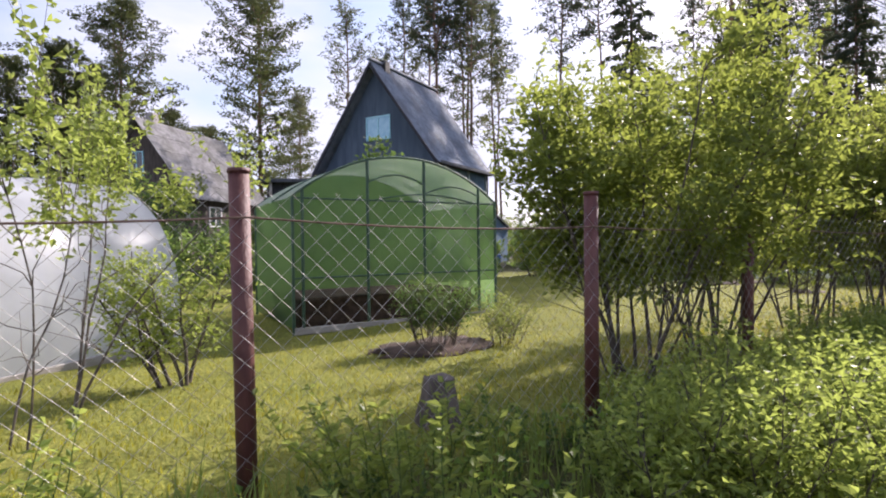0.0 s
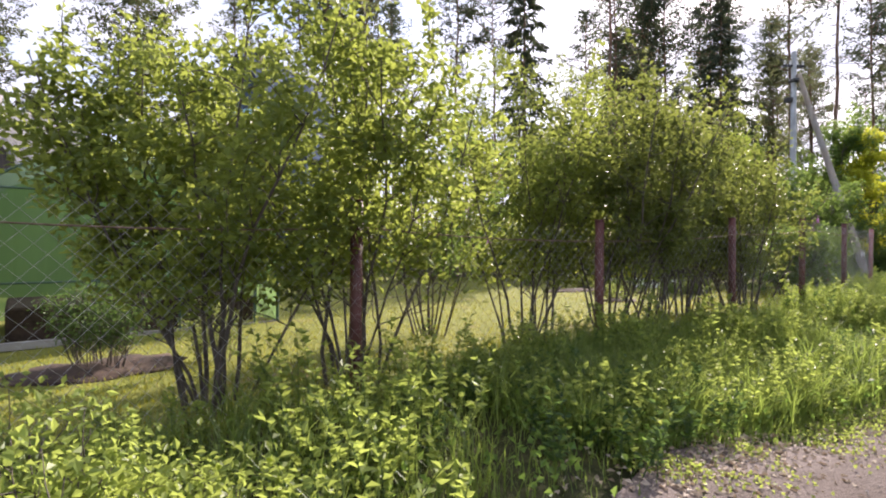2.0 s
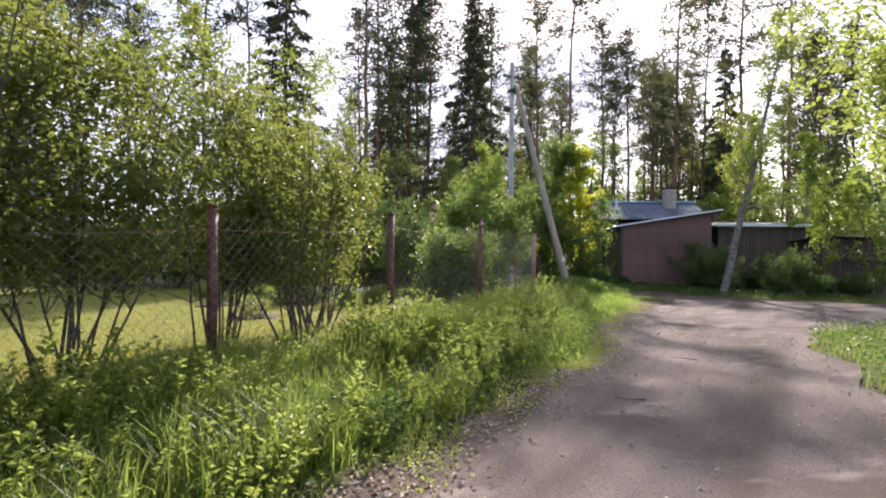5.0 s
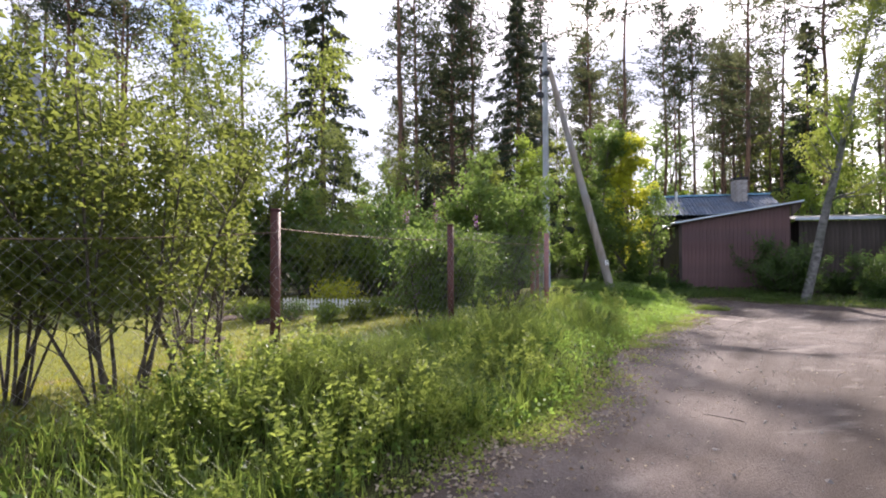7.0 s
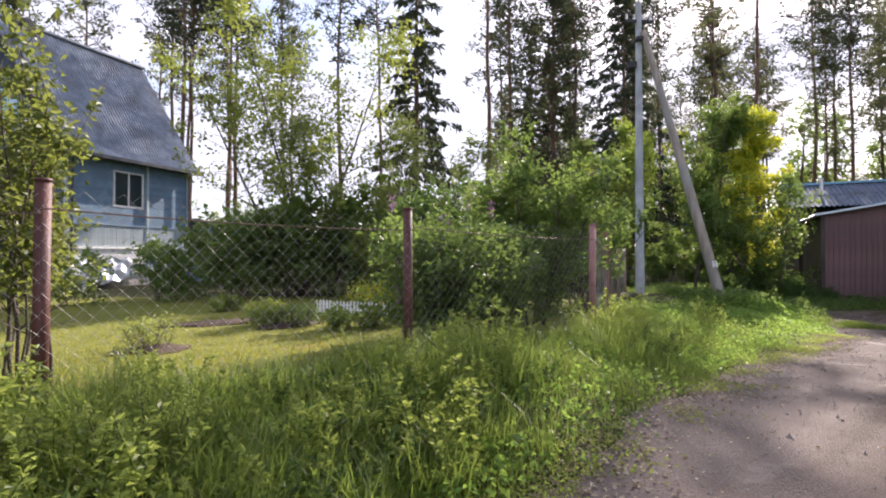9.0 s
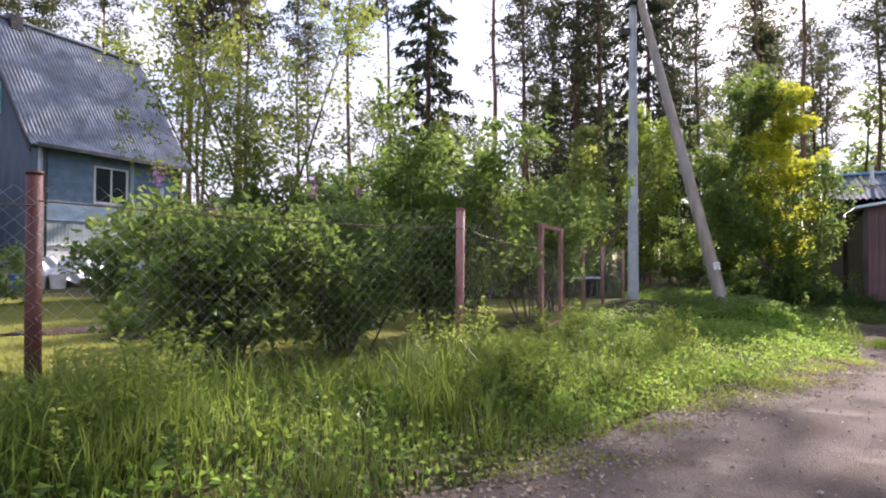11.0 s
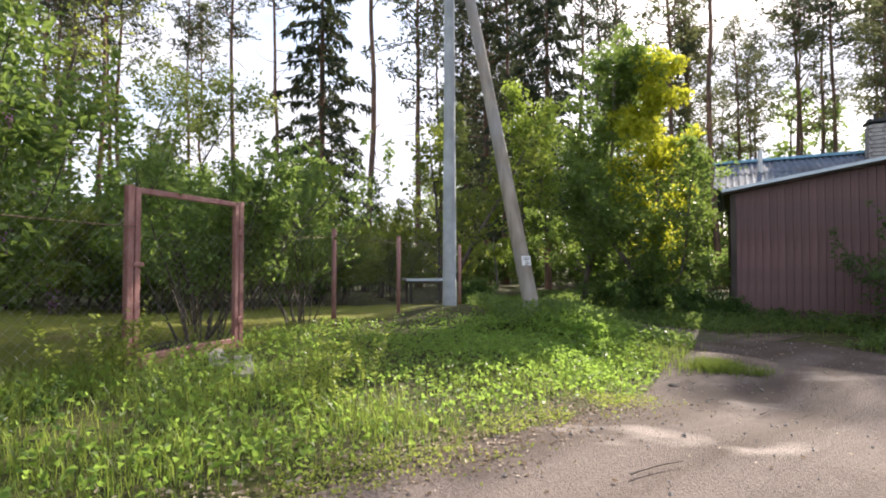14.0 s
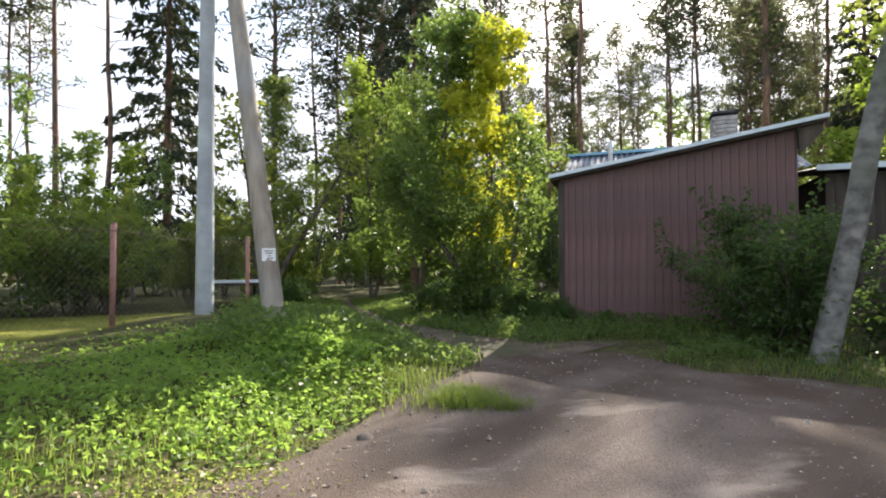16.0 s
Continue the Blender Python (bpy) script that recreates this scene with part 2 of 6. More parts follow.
def sheet(name, colour, glow, share, clear=0.0, rough=0.4):
    """Film or netting: part shines through, part lets straight light pass."""
    m, nt, bs = nodes_of(name)
    _, f = noise_colour(nt, 3, (0, 0, 0), (1, 1, 1))
    col, _ = noise_colour(nt, 2.2, tuple(c * 0.8 for c in colour), colour)
    nt.links.new(col, bs.inputs["Base Color"])
    bs.inputs["Roughness"].default_value = rough
    bump(nt, bs, f, 0.5, 0.03)
    tr, mx, out = nt.nodes.new("ShaderNodeBsdfTranslucent"), nt.nodes.new("ShaderNodeMixShader"), nt.nodes["Material Output"]
    tr.inputs["Color"].default_value = (*glow, 1)
    mx.inputs["Fac"].default_value = share
    nt.links.new(bs.outputs["BSDF"], mx.inputs[1])
    nt.links.new(tr.outputs["BSDF"], mx.inputs[2])
    tp, m2 = nt.nodes.new("ShaderNodeBsdfTransparent"), nt.nodes.new("ShaderNodeMixShader")
    m2.inputs["Fac"].default_value = clear
    nt.links.new(mx.outputs["Shader"], m2.inputs[1])
    nt.links.new(tp.outputs["BSDF"], m2.inputs[2])
    nt.links.new(m2.outputs["Shader"], out.inputs["Surface"])
    return m


MAT["film"] = sheet("film", (0.62, 0.64, 0.66), (0.7, 0.72, 0.75), 0.5, 0.12, 0.3)
MAT["green_net"] = sheet("green_net", (0.09, 0.165, 0.065), (0.2, 0.33, 0.12), 0.65, 0.22, 0.7)
MAT["roof_film"] = sheet("roof_film", (0.55, 0.6, 0.55), (0.75, 0.85, 0.7), 0.6, 0.2, 0.4)
glass, gnt, gbs = nodes_of("glass")
gbs.inputs["Base Color"].default_value, gbs.inputs["Roughness"].default_value = (0.03, 0.045, 0.05, 1), 0.05
gbs.inputs["Specular IOR Level"].default_value = 0.9
MAT["glass"] = glass
MAT["pale_pane"] = surface("pale_pane", (0.3, 0.52, 0.66), (0.42, 0.64, 0.76), 3, 0.15, fine=30, strength=0.05)


def ground_material():
    m, nt, bs = nodes_of("lawn")
    grass, _ = noise_colour(nt, 1.1, (0.12, 0.145, 0.02), (0.24, 0.23, 0.04), 0.3, 0.7, 8)
    fine, f = noise_colour(nt, 26, (0.07, 0.09, 0.014), (0.26, 0.26, 0.05), 0.35, 0.65, 6)
    col = mix_col(nt, grass, fine, 0.55)
    bare, _ = noise_colour(nt, 0.5, (0, 0, 0), (1, 1, 1), 0.62, 0.72, 8)
    col = mix_col(nt, col, (0.22, 0.15, 0.07), bare)
    att = nt.nodes.new("ShaderNodeAttribute")
    att.attribute_name = "shade"
    _, ragged = noise_colour(nt, 3, (0, 0, 0), (1, 1, 1))
    ad = nt.nodes.new("ShaderNodeMath")
    ad.operation = "MULTIPLY_ADD"
    ad.inputs[1].default_value, ad.inputs[2].default_value = 1.6, -0.8
    nt.links.new(ragged, ad.inputs[0])
    ad2 = nt.nodes.new("ShaderNodeMath")
    ad2.operation, ad2.use_clamp = "ADD", True
    nt.links.new(att.outputs["Fac"], ad2.inputs[0])
    nt.links.new(ad.outputs[0], ad2.inputs[1])
    rough_grass, _ = noise_colour(nt, 9, (0.03, 0.035, 0.012), (0.09, 0.085, 0.035), 0.3, 0.7, 8)
    col = mix_col(nt, col, rough_grass, ad2.outputs[0])
    nt.links.new(col, bs.inputs["Base Color"])
    bs.inputs["Roughness"].default_value = 0.9
    bs.inputs["Specular IOR Level"].default_value = 0.2
    bump(nt, bs, f, 1.0, 0.04)
    return m


def road_material():
    m, nt, bs = nodes_of("gravel")
    base, _ = noise_colour(nt, 0.9, (0.09, 0.066, 0.054), (0.178, 0.136, 0.113), 0.3, 0.7, 8)
    fine, f = noise_colour(nt, 55, (0.07, 0.055, 0.052), (0.33, 0.285, 0.265), 0.3, 0.75, 8)
    col = mix_col(nt, base, fine, 0.4)
    oc, along = nt.nodes.new("ShaderNodeTexCoord"), nt.nodes.new("ShaderNodeMapping")
    along.inputs["Rotation"].default_value = (0, 0, radians(-33.6))
    nt.links.new(oc.outputs["Object"], along.inputs["Vector"])
    rut, _ = noise_colour(nt, 1.3, (0, 0, 0), (0.75, 0.75, 0.75), 0.46, 0.62, 5, (0.1, 1.0, 1), base=along.outputs["Vector"])
    col = mix_col(nt, col, (0.062, 0.044, 0.034), rut)
    damp, _ = noise_colour(nt, 0.7, (0, 0, 0), (1, 1, 1), 0.56, 0.72, 6)
    col = mix_col(nt, col, (0.085, 0.062, 0.05), damp)
    pale, _ = noise_colour(nt, 1.7, (0, 0, 0), (1, 1, 1), 0.6, 0.72, 7, (0.45, 1.0, 1))
    col = mix_col(nt, col, (0.29, 0.245, 0.215), pale)
    att = nt.nodes.new("ShaderNodeAttribute")
    att.attribute_name = "soil"
    ragged, _ = noise_colour(nt, 1.6, (0, 0, 0), (1, 1, 1), 0.35, 0.6, 7)
    cover = mix_col(nt, ragged, att.outputs["Fac"], 1.0, "MULTIPLY")
    col = mix_col(nt, col, (0.075, 0.052, 0.04), cover)
    crumbs, _ = noise_colour(nt, 140, (0, 0, 0), (1, 1, 1), 0.62, 0.68, 3)
    col = mix_col(nt, col, (0.06, 0.045, 0.04), crumbs)
    nt.links.new(col, bs.inputs["Base Color"])
    bs.inputs["Roughness"].default_value = 0.92
    bs.inputs["Specular IOR Level"].default_value = 0.25
    vor = nt.nodes.new("ShaderNodeTexVoronoi")
    vor.inputs["Scale"].default_value = 70
    co = nt.nodes.new("ShaderNodeTexCoord")
    nt.links.new(co.outputs["Object"], vor.inputs["Vector"])
    ad = nt.nodes.new("ShaderNodeMath")
    nt.links.new(vor.outputs["Distance"], ad.inputs[0])
    nt.links.new(f, ad.inputs[1])
    bump(nt, bs, ad.outputs[0], 0.6, 0.016)
    return m


MAT["lawn"], MAT["gravel"] = ground_material(), road_material()

# ---------------------------------------------------------------- mesh helpers


def np_mesh(name, verts, faces, mat, smooth=False):
    """A mesh from an array of corners and one of faces, all with the same number of corners."""
    verts, faces = np.asarray(verts, dtype=np.float32).reshape(-1, 3), np.asarray(faces, dtype=np.int32)
    n, k = faces.shape
    me = bpy.data.meshes.new(name)
    me.vertices.add(len(verts))
    me.vertices.foreach_set("co", verts.ravel())
    me.loops.add(n * k)
    me.loops.foreach_set("vertex_index", faces.ravel())
    me.polygons.add(n)
    me.polygons.foreach_set("loop_start", np.arange(0, n * k, k, dtype=np.int32))
    me.polygons.foreach_set("use_smooth", np.full(n, smooth))
    me.update(calc_edges=True)
    if mat:
        me.materials.append(mat)
    return me


def bm_mesh(name, bm, mat):
    me = bpy.data.meshes.new(name)
    bm.to_mesh(me)
    bm.free()
    me.materials.append(mat)
    return me


def thing(name, at, turn=0.0, label="", category="", group="", kind="", data=None):
    ob = new(name, data)
    ob.location, ob.rotation_euler = at, (0, 0, turn)
    return tagged(ob, label, category, group, kind)


def part(name, me, parent, label="", at=(0, 0, 0), rot=(0, 0, 0)):
    ob = new(name, me)
    ob.parent, ob.location, ob.rotation_euler = parent, at, rot
    return tagged(ob, label)


def box_bm(bm, lo, hi, bevel=0.0, m=None):
    """Adds a box between two corners, with worn edges if bevel is given."""
    lo, hi = Vector(lo), Vector(hi)
    r = bmesh.ops.create_cube(bm, size=1.0, matrix=Matrix.Translation((lo + hi) / 2) @ Matrix.Diagonal((*(hi - lo), 1)))
    vs = r["verts"]
    if bevel:
        es = list({e for v in vs for e in v.link_edges})
        r2 = bmesh.ops.bevel(bm, geom=es, offset=bevel, segments=1, affect="EDGES")
        vs = list({v for f in r2["faces"] for v in f.verts} | {v for v in vs if v.is_valid})
    if m is not None:
        bmesh.ops.transform(bm, matrix=m, verts=vs)


def box(name, lo, hi, mat, bevel=0.0):
    bm = bmesh.new()
    box_bm(bm, lo, hi, bevel)
    return bm_mesh(name, bm, mat)


def tube_arrays(points, radii, sides=6):
    """Corners and quads of a tube along points."""
    pts = np.asarray(points, dtype=float)
    n = len(pts)
    radii = np.full(n, radii) if np.isscalar(radii) else np.asarray(radii, dtype=float)
    tang = np.gradient(pts, axis=0)
    tang /= np.linalg.norm(tang, axis=1)[:, None] + 1e-9
    ref = np.array([0.0, 0.0, 1.0]) if abs(tang[0][2]) < 0.8 else np.array([1.0, 0.0, 0.0])
    u = np.cross(tang, ref)
    u /= np.linalg.norm(u, axis=1)[:, None] + 1e-9
    v = np.cross(tang, u)
    a = np.arange(sides) * 2 * np.pi / sides
    ring = (u[:, None, :] * np.cos(a)[None, :, None] + v[:, None, :] * np.sin(a)[None, :, None]) * radii[:, None, None] + pts[:, None, :]
    i, j = np.meshgrid(np.arange(n - 1), np.arange(sides), indexing="ij")
    k = (j + 1) % sides
    faces = np.stack([i * sides + j, i * sides + k, (i + 1) * sides + k, (i + 1) * sides + j], -1).reshape(-1, 4)
    return ring.reshape(-1, 3), faces


def join_arrays(items):
    vs, fs, n = [], [], 0
    for v, f in items:
        vs.append(v)
        fs.append(f + n)
        n += len(v)
    return np.concatenate(vs), np.concatenate(fs)


def tubes_mesh(name, lines, mat, sides=6, smooth=True, twig=0.0):
    """Tubes along lines; those thinner than twig get three sides."""
    v, f = join_arrays([tube_arrays(p, r, 3 if np.max(r) < twig else sides) for p, r in lines])
    return np_mesh(name, v, f, mat, smooth)


def unit(a):
    return a / (np.linalg.norm(a, axis=-1, keepdims=True) + 1e-9)


def leaves_arrays(rng, pts, length, width, droop=0.0, up=0.0, fold=0.25, dirs=None):
    """Corners and triangles of folded leaves at pts; each leaf is an island of its own."""
    n = len(pts)
    d = unit(rng.normal(size=(n, 3)) * (1, 1, 0.7) + (0, 0, up - droop)) if dirs is None else dirs
    s = unit(np.cross(d, unit(rng.normal(size=(n, 3)) + (0, 0, 0.9))))
    nn = np.cross(s, d)
    ln = (length * rng.uniform(0.65, 1.25, n))[:, None]
    wd = (width * rng.uniform(0.75, 1.2, n))[:, None]
    mid = pts + d * ln * 0.45
    v = np.stack([pts, mid + s * wd / 2 + nn * wd * fold, pts + d * ln - nn * ln * 0.1, mid - s * wd / 2 + nn * wd * fold], 1).reshape(-1, 3)
    b = np.arange(n)[:, None] * 4
    f = np.concatenate([b + [0, 1, 2], b + [0, 2, 3]], 1).reshape(-1, 3)
    return v, f


def blades_arrays(rng, pts, height, width, lean=0.35):
    n = len(pts)
    a = rng.uniform(0, 2 * np.pi, n)
    out = np.stack([np.cos(a), np.sin(a), np.zeros(n)], 1)
    side = np.stack([-np.sin(a), np.cos(a), np.zeros(n)], 1) * (width * rng.uniform(0.6, 1.3, n))[:, None] / 2
    h = height * rng.uniform(0.55, 1.25, n)
    ln = (lean * rng.uniform(0.1, 1.6, n) * h)[:, None]
    up = np.array([0, 0, 1.0]) * h[:, None]
    mid = pts + up * 0.55 + out * ln * 0.3
    tip = pts + up * 0.97 + out * ln
    v = np.stack([pts - side, pts + side, mid + side * 0.8, mid - side * 0.8, tip], 1).reshape(-1, 3)
    b = np.arange(n)[:, None] * 5
    f = np.concatenate([b + [0, 1, 2], b + [0, 2, 3], b + [3, 2, 4]], 1).reshape(-1, 3)
    return v, f

# ---------------------------------------------------------------- ground
LEVELS = [(1, -1.5, -.12), (5, 0, -.12), (8, 3, -.13), (12, 6, -.13), (15, 8, -.14), (17, 9.5, -.17), (19.5, 11.5, -.3), (22.3, 13.3, -.45), (24, 17, -.46),
          (26, 17.5, -.42), (27, 23.5, -.28), (29.5, 18.5, -.38), (31, 13, -.4), (25.5, 10, -.45), (20, 8, -.3), (15, 4, -.2), (24.5, 20.5, -.38), (22.6, 24, -.3),
          (22.4, 31, -.35), (26, 29, -.3), (13, 9, -.13), (17, 12.8, -.2), (20.4, 15.5, -.3), (22.5, 17.5, -.42), (10, 7.3, -.12), (7.5, 5.3, -.1),
          (0.45, 2.6, .1), (2.2, 3.7, .13), (3.8, 5.1, .18), (6.1, 6.6, .22), (8.2, 8.1, .26), (10.4, 9.5, .3), (12.7, 11.3, .3), (15.3, 13.6, .22),
          (17, 17.4, .02), (18.1, 20, .05), (20.2, 22.8, .15), (21.6, 20.6, .12), (20.5, 18.7, -.1), (1.5, 1.6, .1), (4.5, 3, .1), (3, .8, -.05),
          (-1.5, 5.5, -.1), (-2, 8.3, -.22), (1.2, 8.6, -.15), (-3.5, 8, -.2), (-5, 4, -.1), (1, 6.5, -.05), (4.5, 9, .02), (1, 14, -.15), (7, 12, .02),
          (10, 15, 0), (11, 20.8, 0), (16, 18, 0), (18, 24, -.08), (14, 27, -.1), (1, 30, 0), (-10, 20, 0), (-24, 36, .4), (-6, 36, .3), (40, 30, -.2), (40, 0, -.3), (20, 45, -.2)]
LV = np.array(LEVELS)


def ground_z(x, y):
    x, y = np.asarray(x, dtype=float), np.asarray(y, dtype=float)
    d2 = (x[..., None] - LV[:, 0]) ** 2 + (y[..., None] - LV[:, 1]) ** 2 + 0.15
    w = 1 / d2 ** 1.7
    return (w * LV[:, 2]).sum(-1) / w.sum(-1)


def gz(x, y):
    return float(ground_z(x, y))


LEFT_EDGE = np.array([(-30, -13), (-6, -2.6), (2, 0.9), (5.5, 4.0), (6.6, 4.8), (8.25, 5.42), (9.45, 6.2), (11.6, 7.85), (12.7, 8.6), (13.7, 9.4), (15.4, 11.15), (17.0, 12.8), (18.9, 14.35),
                      (20.4, 15.6), (21.9, 16.9), (22.6, 17.8), (23.4, 18.9), (24.1, 19.9)])
RIGHT_EDGE = np.array([(-30, -21), (-4, -8), (4, -3), (10, 2.2), (14.2, 5.6), (16.2, 7.4), (18.4, 9.0), (20.4, 10.3), (23.5, 9.6), (30, 6.5), (55, -6)])
FAR_EDGE = np.array([(24.6, 20.6), (25.3, 20.6), (26.3, 20.4), (27.6, 18.7), (28.6, 16.8), (31, 14.6), (55, 2)])


def edge_of(line, rng, step=0.35, rag=0.12):
    out = []
    for (x0, y0), (x1, y1) in zip(line[:-1], line[1:]):
        n = max(1, int(math.hypot(x1 - x0, y1 - y0) / step))
        for i in range(n):
            k = i / n
            q = noise.noise(Vector((x0 + (x1 - x0) * k, y0 + (y1 - y0) * k, 3.1)) * 0.9) * rag * 2.2 + rng.uniform(-rag, rag) * 0.35
            ln = math.hypot(x1 - x0, y1 - y0)
            out.append((x0 + (x1 - x0) * k - (y1 - y0) / ln * q, y0 + (y1 - y0) * k + (x1 - x0) / ln * q))
    out.append(tuple(line[-1]))
    return out


rng = np.random.default_rng(4)
ROAD = np.array(edge_of(LEFT_EDGE, rng) + edge_of(FAR_EDGE, rng, rag=0.2) + edge_of(RIGHT_EDGE[::-1], rng, rag=0.2))


def inside(poly, x, y):
    x, y = np.asarray(x), np.asarray(y)
    hit = np.zeros(x.shape, bool)
    for (x0, y0), (x1, y1) in zip(poly, np.roll(poly, -1, axis=0)):
        c = (y0 > y) != (y1 > y)
        with np.errstate(divide="ignore", invalid="ignore"):
            hit ^= c & (x < (x1 - x0) * (y - y0) / (y1 - y0) + x0)
    return hit


def line_dist(line, x, y):
    p = np.stack([np.asarray(x, float), np.asarray(y, float)], -1)
    best = np.full(p.shape[:-1], 1e9)
    for a, b in zip(line[:-1], line[1:]):
        ab = b - a
        k = np.clip(((p - a) @ ab) / (ab @ ab), 0, 1)
        best = np.minimum(best, np.linalg.norm(p - a - k[..., None] * ab, axis=-1))
    return best


def grid_mesh(name, xs, ys, mat, lift=0.0, keep=None):
    gx, gy = np.meshgrid(xs, ys, indexing="ij")
    z = ground_z(gx, gy) + lift
    z += 0.012 * np.sin(gx * 7.1 + np.sin(gy * 5)) * np.sin(gy * 6.3)
    v = np.stack([gx, gy, z], -1).reshape(-1, 3)
    nx, ny = gx.shape
    i, j = np.meshgrid(np.arange(nx - 1), np.arange(ny - 1), indexing="ij")
    f = np.stack([i * ny + j, (i + 1) * ny + j, (i + 1) * ny + j + 1, i * ny + j + 1], -1).reshape(-1, 4)
    return np_mesh(name, v, f, mat, True), v


FENCE = np.array([(-3.2, 0.35), (-1.25, 1.5), (0.455, 2.59), (2.167, 3.69), (3.77, 5.14), (6.07, 6.58), (8.35, 8.0), (10.44, 9.5), (12.68, 11.31), (15.34, 13.65)])
FENCE2 = np.array([(15.34, 13.65), (16.68, 16.68), (17.25, 18.03), (18.13, 19.98), (19.1, 21.95), (20.55, 24.9)])
near = np.concatenate([np.arange(-12, 36, 0.4)])
xs = np.concatenate([[-900, -400, -150, -70, -40, -25, -17], near, [38, 42, 50, 70, 150, 400, 900]])
ys = np.concatenate([[-900, -300, -100, -45, -25, -15], np.arange(-9, 40, 0.4), [42, 46, 55, 75, 150, 400, 900]])
ground_me, gv = grid_mesh("ground", xs, ys, MAT["lawn"])
road_in = inside(ROAD, gv[:, 0], gv[:, 1])
ground_me.vertices.foreach_get("co", buf := np.empty(len(gv) * 3, np.float32))
co = buf.reshape(-1, 3)
co[road_in, 2] -= 0.05
ground_me.vertices.foreach_set("co", co.ravel())


def yard(x, y):
    """True on the yard's side of the fence."""
    poly = np.concatenate([FENCE, FENCE2[1:], [(22, 34), (0, 60), (-60, 60), (-60, -12)]])
    return inside(poly, x, y)


shade = np.where(yard(gv[:, 0], gv[:, 1]) & (gv[:, 1] < 24 + 0.1 * gv[:, 0]) & (gv[:, 0] > -14), 0.0, 1.0)
att = ground_me.attributes.new("shade", "FLOAT", "POINT")
att.data.foreach_set("value", shade.astype(np.float32))
thing("ground", (0, 0, 0), label="mown lawn and rough grassy soil", kind="structure", data=ground_me)


def road_mesh():
    """The road: a fine sheet cut to its ragged outline, a little above the soil."""
    step = 0.3
    gx, gy = np.meshgrid(np.arange(-12, 40, step), np.arange(-9, 40, step), indexing="ij")
    bm = bmesh.new()
    outline = [bm.verts.new((x, y, 0)) for x, y in ROAD]
    bm.faces.new(outline)
    bmesh.ops.triangulate(bm, faces=bm.faces[:])
    for axis, lo, hi in ((0, -12, 38), (1, -9, 38)):
        for c in np.arange(lo, hi, 0.6):
            co_, no = ((c, 0, 0), (1, 0, 0)) if axis == 0 else ((0, c, 0), (0, 1, 0))
            bmesh.ops.bisect_plane(bm, geom=bm.verts[:] + bm.edges[:] + bm.faces[:], plane_co=co_, plane_no=no)
    arr = np.array([v.co[:] for v in bm.verts])
    z = ground_z(arr[:, 0], arr[:, 1])
    dl = np.minimum(np.minimum(line_dist(LEFT_EDGE, arr[:, 0], arr[:, 1]), line_dist(FAR_EDGE, arr[:, 0], arr[:, 1])), line_dist(RIGHT_EDGE, arr[:, 0], arr[:, 1]))
    along = np.abs(line_dist(LEFT_EDGE, arr[:, 0], arr[:, 1]) - 1.2)
    z += 0.008 + 0.02 * np.clip(dl / 0.6, 0, 1) - 0.03 * np.exp(-(along / 0.3) ** 2)
    for v, zz in zip(bm.verts, z):
        v.co.z = zz
    for f in bm.faces:
        f.smooth = True
        if f.normal.z < 0:
            f.normal_flip()
    soil = np.clip(1.25 - line_dist(FAR_EDGE, arr[:, 0], arr[:, 1]) / 2.2, 0, 1)
    me = bm_mesh("road", bm, MAT["gravel"])
    me.attributes.new("soil", "FLOAT", "POINT").data.foreach_set("value", soil.astype(np.float32))
    return me




def track_mesh():
    """A worn strip of earth that follows the track into the wood."""
    r = np.random.default_rng(8)
    mid = [(25.4, 20.3), (24.9, 20.9), (23.9, 22.2), (23.3, 24.5), (22.9, 28), (22.7, 34)]
    t = np.linspace(0, 5, 60)
    mx, my = np.interp(t, range(6), [m[0] for m in mid]), np.interp(t, range(6), [m[1] for m in mid])
    half = np.interp(t, range(6), [1.9, 1.4, .8, .5, .42, .36])
    rows = []
    for k in (-1, -.75, -.35, 0, .35, .75, 1):
        rag = r.normal(size=60) * .07 * (abs(k) == 1)
        x_, y_ = mx + half * (k + rag), my + .5 * half * k
        on_road = inside(ROAD, x_, y_)
        rows.append(np.stack([x_, y_, ground_z(x_, y_) + .014 - .03 * on_road - .02 * (abs(k) == 1) * (1 - on_road)], -1))
    v = np.stack(rows, 1).reshape(-1, 3)
    i, j = np.meshgrid(np.arange(59), np.arange(6), indexing="ij")
    return np_mesh("track", v, np.stack([i * 7 + j, i * 7 + j + 1, (i + 1) * 7 + j + 1, (i + 1) * 7 + j], -1).reshape(-1, 4), MAT["earth"], True)


thing("track", (0, 0, 0), label="dark earth footpath with leaf mould", kind="structure", data=track_mesh())
thing("road", (0, 0, 0), label="sandy gravel road with worn wheel tracks", kind="structure", data=road_mesh())

# ---------------------------------------------------------------- fence


def fence_part_wire(a, b, za, zb, sag=0.03):
    p = [np.array([a[0] + (b[0] - a[0]) * k, a[1] + (b[1] - a[1]) * k, za + (zb - za) * k - sag * 4 * k * (1 - k)]) for k in np.linspace(0, 1, 7)]
    return p


